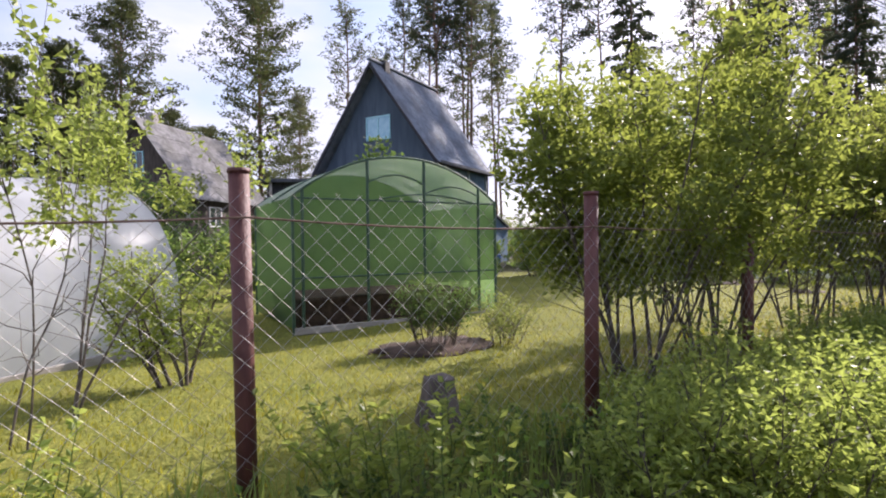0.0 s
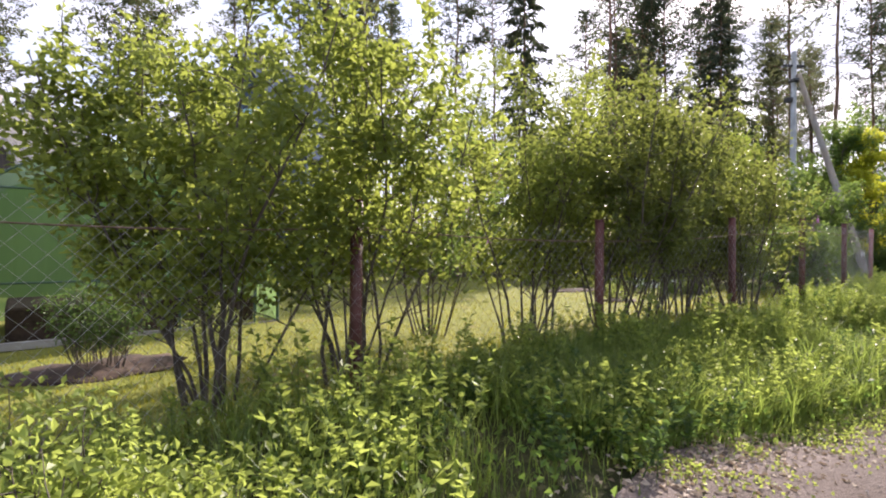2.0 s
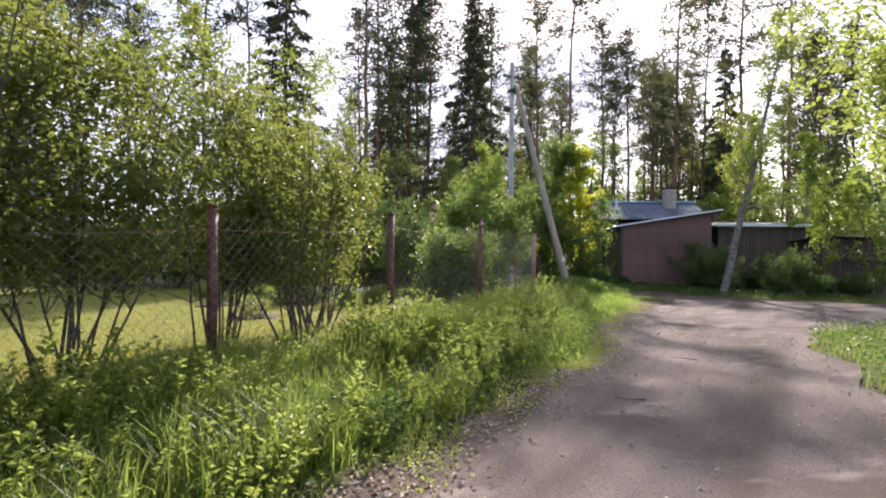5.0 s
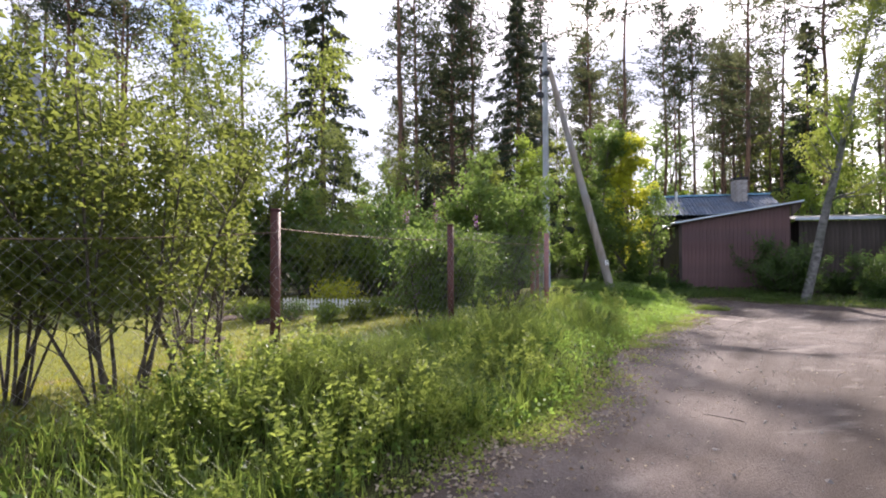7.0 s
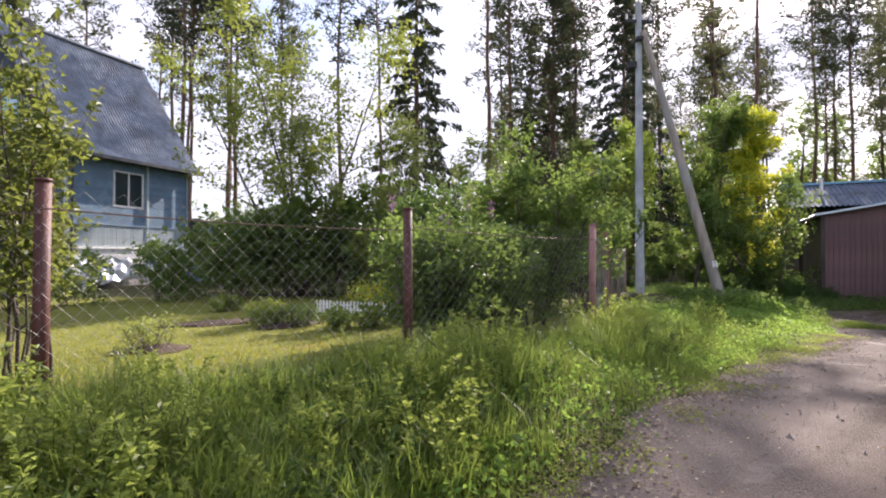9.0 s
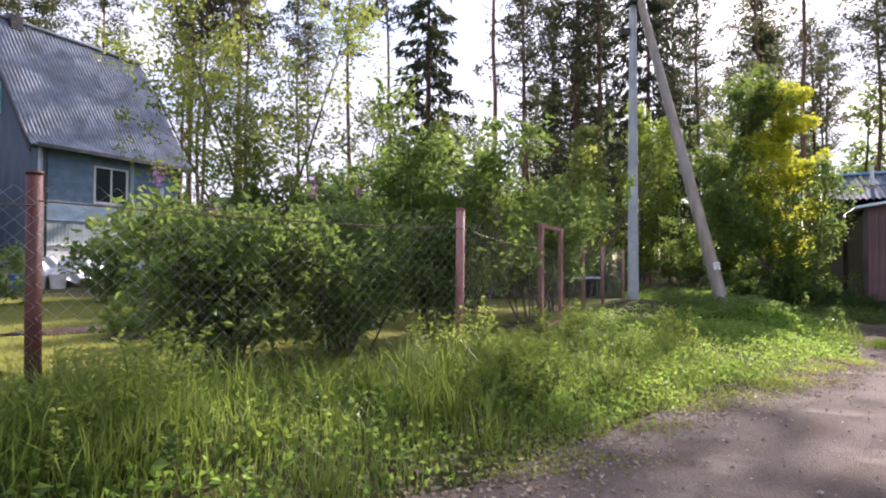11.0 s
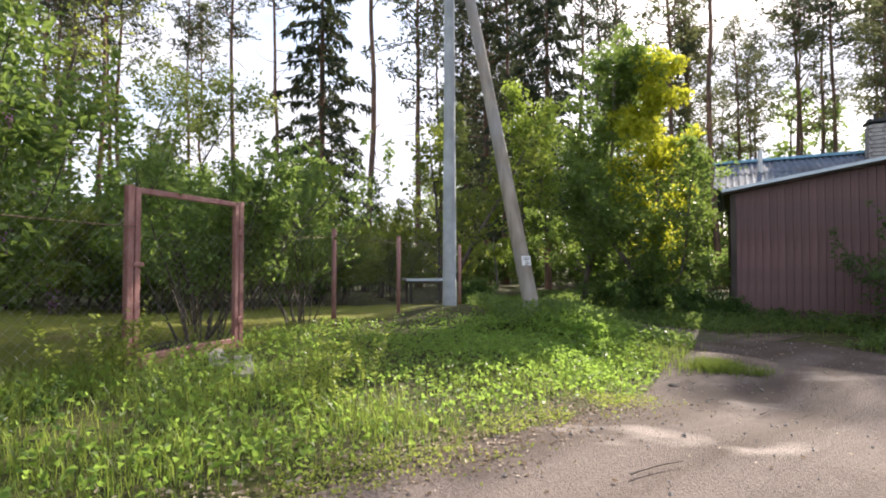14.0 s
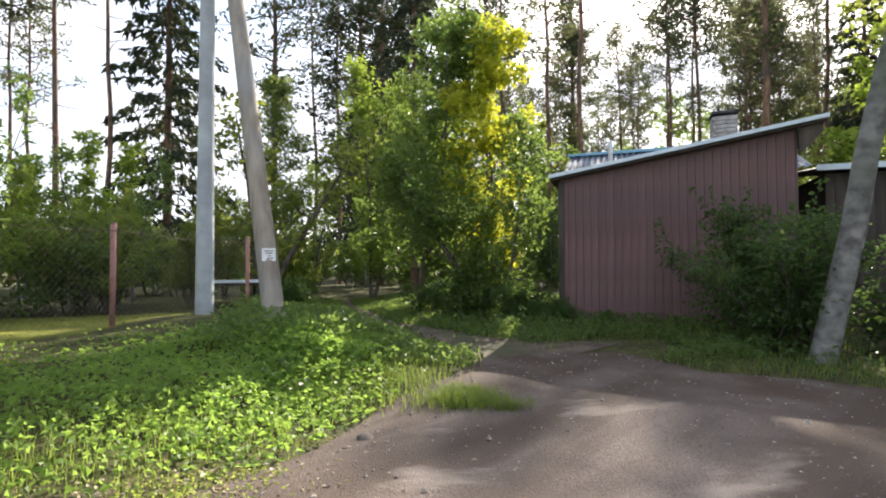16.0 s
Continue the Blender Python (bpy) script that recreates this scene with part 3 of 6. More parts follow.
def link_mesh(a, b, base_a, base_b, height, pitch=0.075):
    """Chain link: two sets of crossing wires, each bent where they hook into one another."""
    a, b = np.array(a), np.array(b)
    ln = np.linalg.norm(b - a)
    d = (b - a) / ln
    nrm = np.array([-d[1], d[0]])
    items = []
    for s in (1, -1):
        for c in np.arange(-height if s > 0 else 0, ln if s > 0 else ln + height, pitch * 1.42):
            u0, u1 = max(0, c if s > 0 else c - height), min(ln, c + height if s > 0 else c)
            if u1 - u0 < 0.03:
                continue
            us = np.linspace(u0, u1, max(2, int((u1 - u0) / 0.25) + 1))
            vs = (us - c) if s > 0 else (c - us)
            base = base_a + (base_b - base_a) * us / ln
            bend = 0.006 * np.sin(us * 8 + c * 3) + 0.002 * s
            pts = np.stack([a[0] + d[0] * us + nrm[0] * bend, a[1] + d[1] * us + nrm[1] * bend, base + vs], -1)
            items.append(tube_arrays(pts, 0.0011, 3))
    v, f = join_arrays(items)
    return np_mesh("chain_link", v, f, MAT["wire"], True)


fence = thing("fence", (0, 0, 0), label="chain-link fence on rusty red steel posts along the road", category="fence")
fence_side = thing("fence", (0, 0, 0), label="chain-link fence on pinkish steel posts beside the gate", category="fence")


def post_mesh(height, r, mat):
    bm = bmesh.new()
    bmesh.ops.create_cone(bm, cap_ends=True, segments=14, radius1=r, radius2=r, depth=height, matrix=Matrix.Translation((0, 0, height / 2)))
    bmesh.ops.create_cone(bm, cap_ends=True, segments=14, radius1=r * 1.12, radius2=r * 1.05, depth=0.02, matrix=Matrix.Translation((0, 0, height + 0.008)))
    for f in bm.faces:
        f.smooth = len(f.verts) == 4
    return bm_mesh("post", bm, mat)


TOPS = [1.6, 1.62, 1.632, 1.60, 1.63, 1.56, 1.68, 1.79, 1.787, 1.782]
for (x, y), top in zip(FENCE, TOPS):
    z = gz(x, y) - 0.15
    part("post", post_mesh(top - z, 0.045, MAT["pink_post"] if x > 15 else MAT["rust_post"]), fence, at=(x, y, z), rot=(rng.uniform(-.01, .01), rng.uniform(-.01, .01), rng.uniform(0, 3)))
for i in range(len(FENCE) - 1):
    a, b = FENCE[i], FENCE[i + 1]
    za, zb = TOPS[i] - 0.2, TOPS[i + 1] - 0.2
    if i >= 7:
        za, zb = TOPS[i] - 0.17, TOPS[i + 1] - 0.2
    nrm = np.array([b[1] - a[1], a[0] - b[0]]) / np.linalg.norm(b - a) * 0.06
    wire_p = [p + (nrm[0], nrm[1], 0) for p in fence_part_wire(a, b, za, zb)]
    part("rail_wire", tubes_mesh("rail_wire", [(wire_p, 0.0055)], MAT["wire_rust"]), fence)
    h = 1.38 if i > 4 else 1.3
    part("chain_link", link_mesh(a + nrm * 0.9, b + nrm * 0.9, za - h + 0.12, zb - h + 0.12, h), fence)
TOPS2 = {3: 1.62, 4: 1.6, 5: 1.55}
for i, top in TOPS2.items():
    x, y = FENCE2[i]
    z = gz(x, y) - 0.15
    part("post", post_mesh(top - z, 0.04, MAT["pink_post"]), fence_side, at=(x, y, z))
for a, b, za, zb in ((FENCE2[0], FENCE2[1], 1.58, 1.43), (FENCE2[2], FENCE2[3], 1.47, 1.5), (FENCE2[3], FENCE2[4], 1.5, 1.5), (FENCE2[4], FENCE2[5], 1.5, 1.45)):
    nrm = np.array([b[1] - a[1], a[0] - b[0]]) / np.linalg.norm(b - a) * 0.045
    wp = [p + (nrm[0], nrm[1], 0) for p in fence_part_wire(a, b, za, zb, 0.04)]
    part("rail_wire", tubes_mesh("rail_wire", [(wp, 0.0045)], MAT["wire_rust"]), fence_side)
    part("chain_link", link_mesh(a + nrm * 0.9, b + nrm * 0.9, 0.12, 0.08, max(za, zb) - 0.02), fence_side)

# gate of angle iron
gate = thing("gate", (*FENCE2[1], gz(*FENCE2[1])), math.atan2(FENCE2[2][1] - FENCE2[1][1], FENCE2[2][0] - FENCE2[1][0]),
             "faded pink-red steel gate frame with chain-link infill, closed", "gate")
gw = float(np.linalg.norm(FENCE2[2] - FENCE2[1]))
for nm, lo, hi in (("gate_post", (-0.1, -.035, -.1), (-.03, .035, 1.83)), ("gate_post", (gw - .01, -.035, -.1), (gw + .06, .035, 1.83)), ("stile", (-.012, -.03, .06), (.05, .03, 1.82)),
                   ("stile", (gw - .085, -.03, .06), (gw - .025, .03, 1.8)), ("top_rail", (.05, -.03, 1.76), (gw - .085, .03, 1.82)),
                   ("bottom_rail", (.05, -.03, .06), (gw - .085, .03, .12)), ("sill_board", (-.03, -.05, -.05), (gw, -.032, .05)), ("latch", (-.05, -.05, 1.02), (.08, -.035, 1.06)), ("hinge", (gw - .05, -.05, 1.4), (gw + .02, -.036, 1.48)),
                   ("hinge", (gw - .05, -.05, .3), (gw + .02, -.036, .38))):
    part(nm, box(nm, lo, hi, MAT["pink_post"], 0.006), gate)
part("chain_link", link_mesh((0.05, 0), (gw - .09, 0), 0.1, 0.1, 1.3), gate)

# pole with its raking strut
pole = thing("utility_pole", (20.18, 22.84, gz(20.18, 22.84) - 0.1), 0, "grey concrete utility pole propped by a leaning strut in the grass", "utility pole")


def taper_mesh(name, p0, p1, w0, w1, mat, seg=12):
    pts = [np.array(p0) + (np.array(p1) - np.array(p0)) * k for k in np.linspace(0, 1, 6)]
    v, f = tube_arrays(pts, [w0 + (w1 - w0) * k for k in np.linspace(0, 1, 6)], seg)
    n = len(v)
    me = np_mesh(name, v, f, mat, True)
    return me


part("shaft", taper_mesh("shaft", (0, 0, 0), (0, 0, 9.6), .155, .095, MAT["concrete"], 8), pole)
sx, sy = 21.6 - 20.18, 20.62 - 22.84
part("strut", taper_mesh("strut", (sx, sy, -.1), (0.1, -.14, 8.6), .15, .1, MAT["wood_pole"], 12), pole)
part("crossarm", box("crossarm", (-.45, -.05, 8.95), (.45, .05, 9.05), MAT["black_metal"], .01), pole)
part("clamp", box("clamp", (-.16, -.26, 8.3), (.2, .14, 8.42), MAT["black_metal"], .01), pole)
part("junction_box", box("junction_box", (-.36, -.1, 7.45), (-.1, .1, 7.65), MAT["black_metal"], .01), pole)
for ix in (-.4, -.15, .15, .4):
    bm = bmesh.new()
    bmesh.ops.create_cone(bm, cap_ends=True, segments=10, radius1=.045, radius2=.03, depth=.12, matrix=Matrix.Translation((ix, 0, 9.11)))
    bmesh.ops.create_cone(bm, cap_ends=True, segments=10, radius1=.03, radius2=.04, depth=.05, matrix=Matrix.Translation((ix, 0, 9.19)))
    part("insulator", bm_mesh("insulator", bm, MAT["white_paint"]), pole)
k = 0.14
mx_, my_, mz_ = sx + (0.1 - sx) * k, sy + (-.14 - sy) * k, 8.7 * k - .1
rot_to = math.atan2(22.5 - 21, 13.4 - 20.6)
plate = part("notice", box("notice", (-.09, -.004, -.09), (.09, .004, .09), MAT["white_paint"], .002), pole, "small torn white notice", at=(mx_ + .05, my_ - .15, mz_ - .05), rot=(-0.2, 0, 0.25))
bm = bmesh.new()
for i, (w, zz) in enumerate(((.12, .05), (.1, .02), (.07, -.02), (.11, -.05))):
    box_bm(bm, (-w / 2 + .01 * i, -.0065, zz - .006), (w / 2, -.0045, zz + .006))
part("print", bm_mesh("print", bm, MAT["black_metal"]), plate)

wires = []
for off in (-.4, -.15):
    a, b = np.array([20.18 + off, 22.84, 9.2]), np.array([-28.0 + off, -12.0, 9.6])
    wires.append(([a + (b - a) * k_ - np.array([0, 0, 3.2 * k_ * (1 - k_)]) for k_ in np.linspace(0, 1, 30)], 0.013))
for off in (.15, .4):
    a, b = np.array([20.18 + off, 22.84, 9.2]), np.array([62.0 + off, 14.6, 9.6])
    wires.append(([a + (b - a) * k_ - np.array([0, 0, 3.2 * k_ * (1 - k_)]) for k_ in np.linspace(0, 1, 30)], 0.010))
thing("overhead_cable", (0, 0, 0), label="black overhead power cables strung from the concrete pole", category="cable", data=tubes_mesh("cable", wires, MAT["black_metal"], 5))

# ---------------------------------------------------------------- buildings


def prism(name, profile, depth, mat, thick_axis="y"):
    """A profile in x and z, drawn out along y."""
    bm = bmesh.new()
    a = [bm.verts.new((x, 0, z)) for x, z in profile]
    b = [bm.verts.new((x, depth, z)) for x, z in profile]
    bm.faces.new(a)
    bm.faces.new(b[::-1])
    n = len(a)
    for i in range(n):
        bm.faces.new((a[i], b[i], b[(i + 1) % n], a[(i + 1) % n]))
    bmesh.ops.recalc_face_normals(bm, faces=bm.faces[:])
    return bm_mesh(name, bm, mat)


def wavy(name, p0, along, up, width, height, mat, pitch=0.15, depth=0.022, rows=1, lap=0.02, thick=0.012):
    """Corrugated sheets from p0: waves run along 'along', each row laps over the one below."""
    p0, along, up = (np.array(q, dtype=float) for q in (p0, along, up))
    along, up = unit(along), unit(up)
    nrm = np.cross(along, up)
    n = max(4, int(width / pitch * 6))
    us = np.linspace(0, width, n)
    wave = depth * np.sin(us / pitch * 2 * np.pi)
    items = []
    for r in range(rows):
        v0, v1 = height * r / rows - (0.06 if r else 0), height * (r + 1) / rows
        lift0, lift1 = lap if r else 0.0, 0.0
        pts = []
        for t_ in (0, -thick):
            for v_, l_ in ((v0, lift0), (v1, lift1)):
                pts.append(p0 + along * us[:, None] + up * v_ + nrm * (wave + l_ + t_)[:, None])
        v = np.concatenate(pts)
        i = np.arange(n - 1)
        f = np.concatenate([np.stack([i + o0, i + 1 + o0, i + 1 + o1, i + o1], -1) for o0, o1 in ((0, n), (3 * n, 2 * n), (2 * n, 0), (n, 3 * n))])
        items.append((v, f))
    v, f = join_arrays(items)
    return np_mesh(name, v, f, mat, False)


def window(parent, at, w, h, turn, frame_mat, panes=2, label="", rot=None, sash=0.07, pane="glass"):
    """A framed window that faces -y before it is turned."""
    win = part("window", box("window", (-w / 2 - .09, -.03, -h / 2 - .09), (w / 2 + .09, 0.0, -h / 2 - .05), frame_mat, .005), parent, label, at=at, rot=(0, 0, turn))
    fb = bmesh.new()
    for lo, hi in (((-w / 2 - .08, -.05, -h / 2 - .05), (-w / 2, .02, h / 2 + .08)), ((w / 2, -.05, -h / 2 - .05), (w / 2 + .08, .02, h / 2 + .08)),
                   ((-w / 2, -.05, h / 2), (w / 2, .02, h / 2 + .08)), ((-w / 2, -.05, -h / 2 - .05), (w / 2, .02, -h / 2 + .02))):
        box_bm(fb, lo, hi)
    for i in range(1, panes):
        x = -w / 2 + w * i / panes
        box_bm(fb, (x - sash / 2, -.04, -h / 2 + .02), (x + sash / 2, .015, h / 2))
    part("window_frame", bm_mesh("window_frame", fb, frame_mat), win)
    for i in range(panes):
        x0, x1 = -w / 2 + w * i / panes, -w / 2 + w * (i + 1) / panes
        part("pane", box("pane", (x0 + .01, -.012, -h / 2 + .02), (x1 - .01, -.004, h / 2), MAT[pane]), win)
    return win


def boards(parent, name, x0, x1, ztop, zbot, mat, y=-0.03, width=0.16, gap=0.008, holes=()):
    """Upright boards on a wall that faces -y; ztop is a function of x."""
    x = x0
    cache = {}
    while x < x1 - 0.01:
        w = min(width, x1 - x)
        za, zb = ztop(x), ztop(x + w)
        spans = [(zbot, za, zb)]
        for hx0, hx1, hz0, hz1 in holes:
            if x + w > hx0 and x < hx1:
                spans = [(zbot, hz0, hz0), (hz1, za, zb)]
        for s0, s1a, s1b in spans:
            if min(s1a, s1b) - s0 < 0.03:
                continue
            key = (round(w, 3), round(s0, 2), round(s1a, 2), round(s1b, 2))
            if key not in cache:
                bm = bmesh.new()
                vs = [bm.verts.new(p) for p in ((gap / 2, 0, s0), (w - gap / 2, 0, s0), (w - gap / 2, 0, s1b), (gap / 2, 0, s1a), (gap / 2, .025, s0), (w - gap / 2, .025, s0), (w - gap / 2, .025, s1b), (gap / 2, .025, s1a))]
                for q in ((0, 1, 2, 3), (7, 6, 5, 4), (1, 5, 6, 2), (4, 0, 3, 7), (3, 2, 6, 7), (4, 5, 1, 0)):
                    bm.faces.new([vs[i] for i in q])
                cache[key] = bm_mesh(name, bm, mat)
            part(name, cache[key], parent, at=(x, y - rng.uniform(0, .008), 0), rot=(0, 0, rng.uniform(-.004, .004)))
        x += w


def wall_frame(p, q):
    return math.atan2(q[1] - p[1], q[0] - p[0]), math.hypot(q[0] - p[0], q[1] - p[1])


# shed of red-brown boards: wall towards the road runs from its low corner to its high one
sp, sq = np.array((26.97, 23.49)), np.array((30.6, 21.3))
st, sl = wall_frame(sp, sq)
SHED_Z = -0.33
shed = thing("shed", (sp[0], sp[1], SHED_Z), st, "weathered red-brown plank shed with a sloping tin roof beside the road", "shed")
slope = lambda x: 3.06 + x * (3.76 - 3.06) / sl
part("wall", prism("wall", [(0, 0), (sl, 0), (sl, slope(sl)), (0, slope(0))], 0.12, MAT["shed_board"]), shed, "plank wall with peeling red-brown paint")
boards(shed, "board", 0, sl, slope, 0, MAT["shed_board"], y=-.03, width=.15)
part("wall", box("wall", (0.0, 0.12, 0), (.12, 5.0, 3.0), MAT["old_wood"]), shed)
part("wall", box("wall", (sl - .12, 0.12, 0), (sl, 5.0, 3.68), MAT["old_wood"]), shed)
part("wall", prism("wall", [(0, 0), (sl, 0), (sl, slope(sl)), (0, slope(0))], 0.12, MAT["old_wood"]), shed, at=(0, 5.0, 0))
part("corner_board", box("corner_board", (-.05, -.06, 0), (.07, -.005, 3.02), MAT["old_wood"], .004), shed)
ang = math.atan2(3.76 - 3.06, sl)
part("roof_deck", prism("roof_deck", [(-.2, slope(-.2) + .0), (sl + .42, slope(sl + .42) + .0), (sl + .42, slope(sl + .42) + .045), (-.2, slope(-.2) + .045)], 5.6, MAT["old_wood"]), shed, at=(0, -.2, 0))
part("roof", wavy("roof", (-.22, -.24, slope(-.22) + .085), (0, 1, 0), (math.cos(ang), 0, math.sin(ang)), 5.7, (sl + .68) / math.cos(ang), MAT["tin"], 0.2, 0.02, 2), shed, "dull blue-grey tin roofing")
# strip far paler than the roof tin: reflected sky is put into its colour
part("verge_strip", prism("verge_strip", [(-.22, slope(-.22) + .05), (sl + .44, slope(sl + .44) + .05), (sl + .44, slope(sl + .44) + .12), (-.22, slope(-.22) + .12)], 0.03, MAT["edge_tin"]), shed, at=(0, -.27, 0))
for y_ in (-.12, 1.2, 2.5, 3.8):
    part("rafter", prism("rafter", [(sl + .01, slope(sl) - .5), (sl + .38, slope(sl + .38) - .16), (sl + .38, slope(sl + .38) - .01), (sl + .01, slope(sl) - .01)], .06, MAT["old_wood"]), shed, at=(0, y_, 0))

# low house behind the shed with a blue-grey roof and a brick chimney
back = thing("house", (29.3, 27.6, -0.08), st, "low outbuilding with corrugated blue-grey roof behind the shed", "house")
part("wall", box("wall", (0, 0, -.4), (5.4, 5, 3.3), MAT["old_wood"]), back)
part("roof", wavy("roof", (-.4, -.5, 3.5), (1, 0, 0), (0, 1, .42), 6.2, 3.1, MAT["roof_deep_blue"], 0.18, 0.03, 2), back)
part("roof", wavy("roof", (5.8, 5.5, 3.3), (-1, 0, 0), (0, -1, .48), 6.2, 3.3, MAT["roof_deep_blue"], 0.18, 0.03, 2), back)
part("gable", prism("gable", [(0, 3.3), (2.5, 4.55), (5, 3.3)], .1, MAT["old_wood"]), back, at=(.1, 0, 0), rot=(0, 0, math.pi / 2))
part("ridge_cap", prism("ridge_cap", [(-.45, 4.7), (5.85, 4.7), (5.85, 4.79), (-.45, 4.79)], .3, MAT["ridge_blue"]), back, "bright blue folded ridge strip", at=(0, 2.2, 0))
wood_store = thing("shed", (32.4, 22.4, -.35), st, "low grey timber lean-to with pale roof edge beside the shed", "shed")
part("wall", box("wall", (0, 0, 0), (4.2, 3, 3.2), MAT["old_wood"]), wood_store)
boards(wood_store, "board", 0, 4.2, lambda x: 3.2, 0, MAT["old_wood"], width=.17)
part("roof", wavy("roof", (-.2, -.25, 3.3), (1, 0, 0), (0, 1, .1), 4.6, 3.5, MAT["slate"], .18, .02, 1), wood_store)
part("roof_edge", box("roof_edge", (-.22, -.29, 3.24), (4.42, -.26, 3.36), MAT["edge_tin"], .004), wood_store)
chim = thing("chimney", (33.69, 26.83, 3.35), st, "pale brick chimney with a sheet-metal cap on the roof", "chimney")
chim.scale = (1.1, 1.1, 1.6)
bk = box("brick", (-.125, -.06, 0), (.125, .06, .066), MAT["brick"], .004)
part("flue", box("flue", (-.22, -.22, 0), (.22, .22, 1.25), MAT["stone"]), chim)
for row in range(16):
    for side in range(4):
        for col in range(2):
            a_ = side * math.pi / 2
            o = (-.12 if col == 0 else .135) + (.03 if row % 2 else -.02)
            x_, y_ = o, -.245
            part("brick", bk, chim, at=(x_ * math.cos(a_) - y_ * math.sin(a_), x_ * math.sin(a_) + y_ * math.cos(a_), row * .076 + .02), rot=(0, 0, a_))
part("cap", box("cap", (-.33, -.33, 1.27), (.33, .33, 1.33), MAT["black_metal"], .01), chim)
part("cowl", tubes_mesh("cowl", [([np.array([-.12, 0, 1.33]), np.array([-.12, 0, 1.45]), np.array([0, 0, 1.52]), np.array([.12, 0, 1.45]), np.array([.12, 0, 1.33])], .03)], MAT["black_metal"]), chim)
part("vent_pipe", tubes_mesh("vent_pipe", [([np.array([0, 0, 0]), np.array([0, 0, .8])], .07)], MAT["white_paint"], 10), back, "short white vent pipe", at=(0.95, 1.0, 4.05))

# second shed further along the road
sh2 = thing("shed", (34.4, 18.6, -.4), st, "low grey weathered plank shed half hidden by shrubs", "shed")
part("wall", box("wall", (0, 0, 0), (5, 3.5, 2.6), MAT["old_wood"]), sh2)
boards(sh2, "board", 0, 5, lambda x: 2.6, 0, MAT["old_wood"], width=.2)
part("roof", wavy("roof", (-.3, -.4, 2.72), (1, 0, 0), (0, 1, -.08), 5.6, 4.3, MAT["slate_dark"], .18, .02, 1), sh2)


def slope_roof(parent, p0, ridge_dir, up_dir, length, height, mat, rows, pitch=.16):
    """Corrugated sheets in rows, each row lapping over the one below it."""
    up = unit(np.array(up_dir, float))
    nrm = np.cross(unit(np.array(ridge_dir, float)), up)
    for r in range(rows):
        q = np.array(p0) + up * (height * r / rows - (.06 if r else 0)) + nrm * (.02 * r)
        part("roof_sheet", wavy("roof_sheet", q, ridge_dir, up_dir, length, height / rows + (.06 if r else 0), mat, pitch, 0.03, 1, 0.03, 0.012), parent)


# blue house: local x along its long wall, away from the road; y to the right of it, outward is +(-y)
hb_t = math.atan2(.907, .42)
hb = thing("house", (1.2, 34.1, 0.0), hb_t, "blue-painted wooden house with steep corrugated grey roof", "house")
# local frame: x = (.31,.95), y = (-.95,.31) goes into the house
L0 = -6.2
part("wall", box("wall", (L0, 0.0, .7), (0, .2, 5.75), MAT["blue_board"]), hb, "horizontal blue-painted boarding")
part("wall", box("wall", (-.2, .2, .7), (0, 7.6, 5.75), MAT["blue_board"]), hb)
part("wall", box("wall", (L0, 7.6, .7), (0, 7.8, 5.75), MAT["blue_board"]), hb)
part("foundation", box("foundation", (L0 + .1, .12, -.3), (-.1, 7.7, .7), MAT["stone"]), hb)
for i in range(17):
    z0 = 2.75 + i * .175
    for x0, x1 in ((L0, 0),):
        if 3.45 < z0 < 5.2:
            for xa, xb in ((L0, -4.1), (-2.5, 0)):
                part("board", box("board", (xa, -.028, z0), (xb, -.002, z0 + .168), MAT["blue_board"]), hb)
        else:
            part("board", box("board", (x0, -.028, z0), (x1, -.002, z0 + .168), MAT["blue_board"]), hb)
boards(hb, "panel_board", L0, 0, lambda x: 2.7, 1.75, MAT["pale_board"], y=-.12, width=.14)
part("ledge", box("ledge", (L0, -.2, 1.66), (0, 0, 1.76), MAT["white_paint"], .01), hb, "white painted ledge")
part("ledge", box("ledge", (L0, -.16, 2.7), (0, 0, 2.76), MAT["blue_board"], .01), hb)
part("skirt", box("skirt", (L0, -.14, 1.0), (-2.4, 0, 1.66), MAT["white_paint"], .01), hb)
for xx in (-6.14, -2.4, -.05):
    part("corner_board", box("corner_board", (xx - .06, -.16, .1), (xx + .06, -.03, 5.7), MAT["pale_board"], .01), hb)
part("downpipe", tubes_mesh("downpipe", [([np.array([-.1, -.25, z_]) for z_ in (5.5, 3, .3)], .05)], MAT["black_metal"], 8), hb, "black downpipe")
part("downpipe", tubes_mesh("downpipe", [([np.array([-6.0, -.25, z_]) for z_ in (5.5, 3, .3)], .05)], MAT["black_metal"], 8), hb, "black downpipe")
window(hb, (-3.3, 0.0, 4.38), 1.35, 1.5, 0, MAT["white_paint"], 2, "white-framed two-pane window")
window(hb, (L0 - .03, 3.7, 7.95), 1.55, 1.2, -math.pi / 2, MAT["cyan_paint"], 2, "cyan-framed attic window", pane="pale_pane")
part("wall", box("wall", (L0 - .005, 0, .7), (L0 + .2, 7.8, 5.75), MAT["shaded_blue_board"]), hb, "blue boarding with shade put into its colour")
part("eave_board", box("eave_board", (L0 - .3, -.62, 5.55), (.5, -.55, 5.7), MAT["slate_dark"]), hb)
part("soffit", box("soffit", (L0 - .3, -.55, 5.6), (.5, 0.2, 5.64), MAT["old_wood"]), hb)
rise, run = 6.1, 4.5
slope_roof(hb, (.55, -.6, 5.6), (-1, 0, 0), (0, .5, .42), 7.3, .75, MAT["slate_blue"], 1)
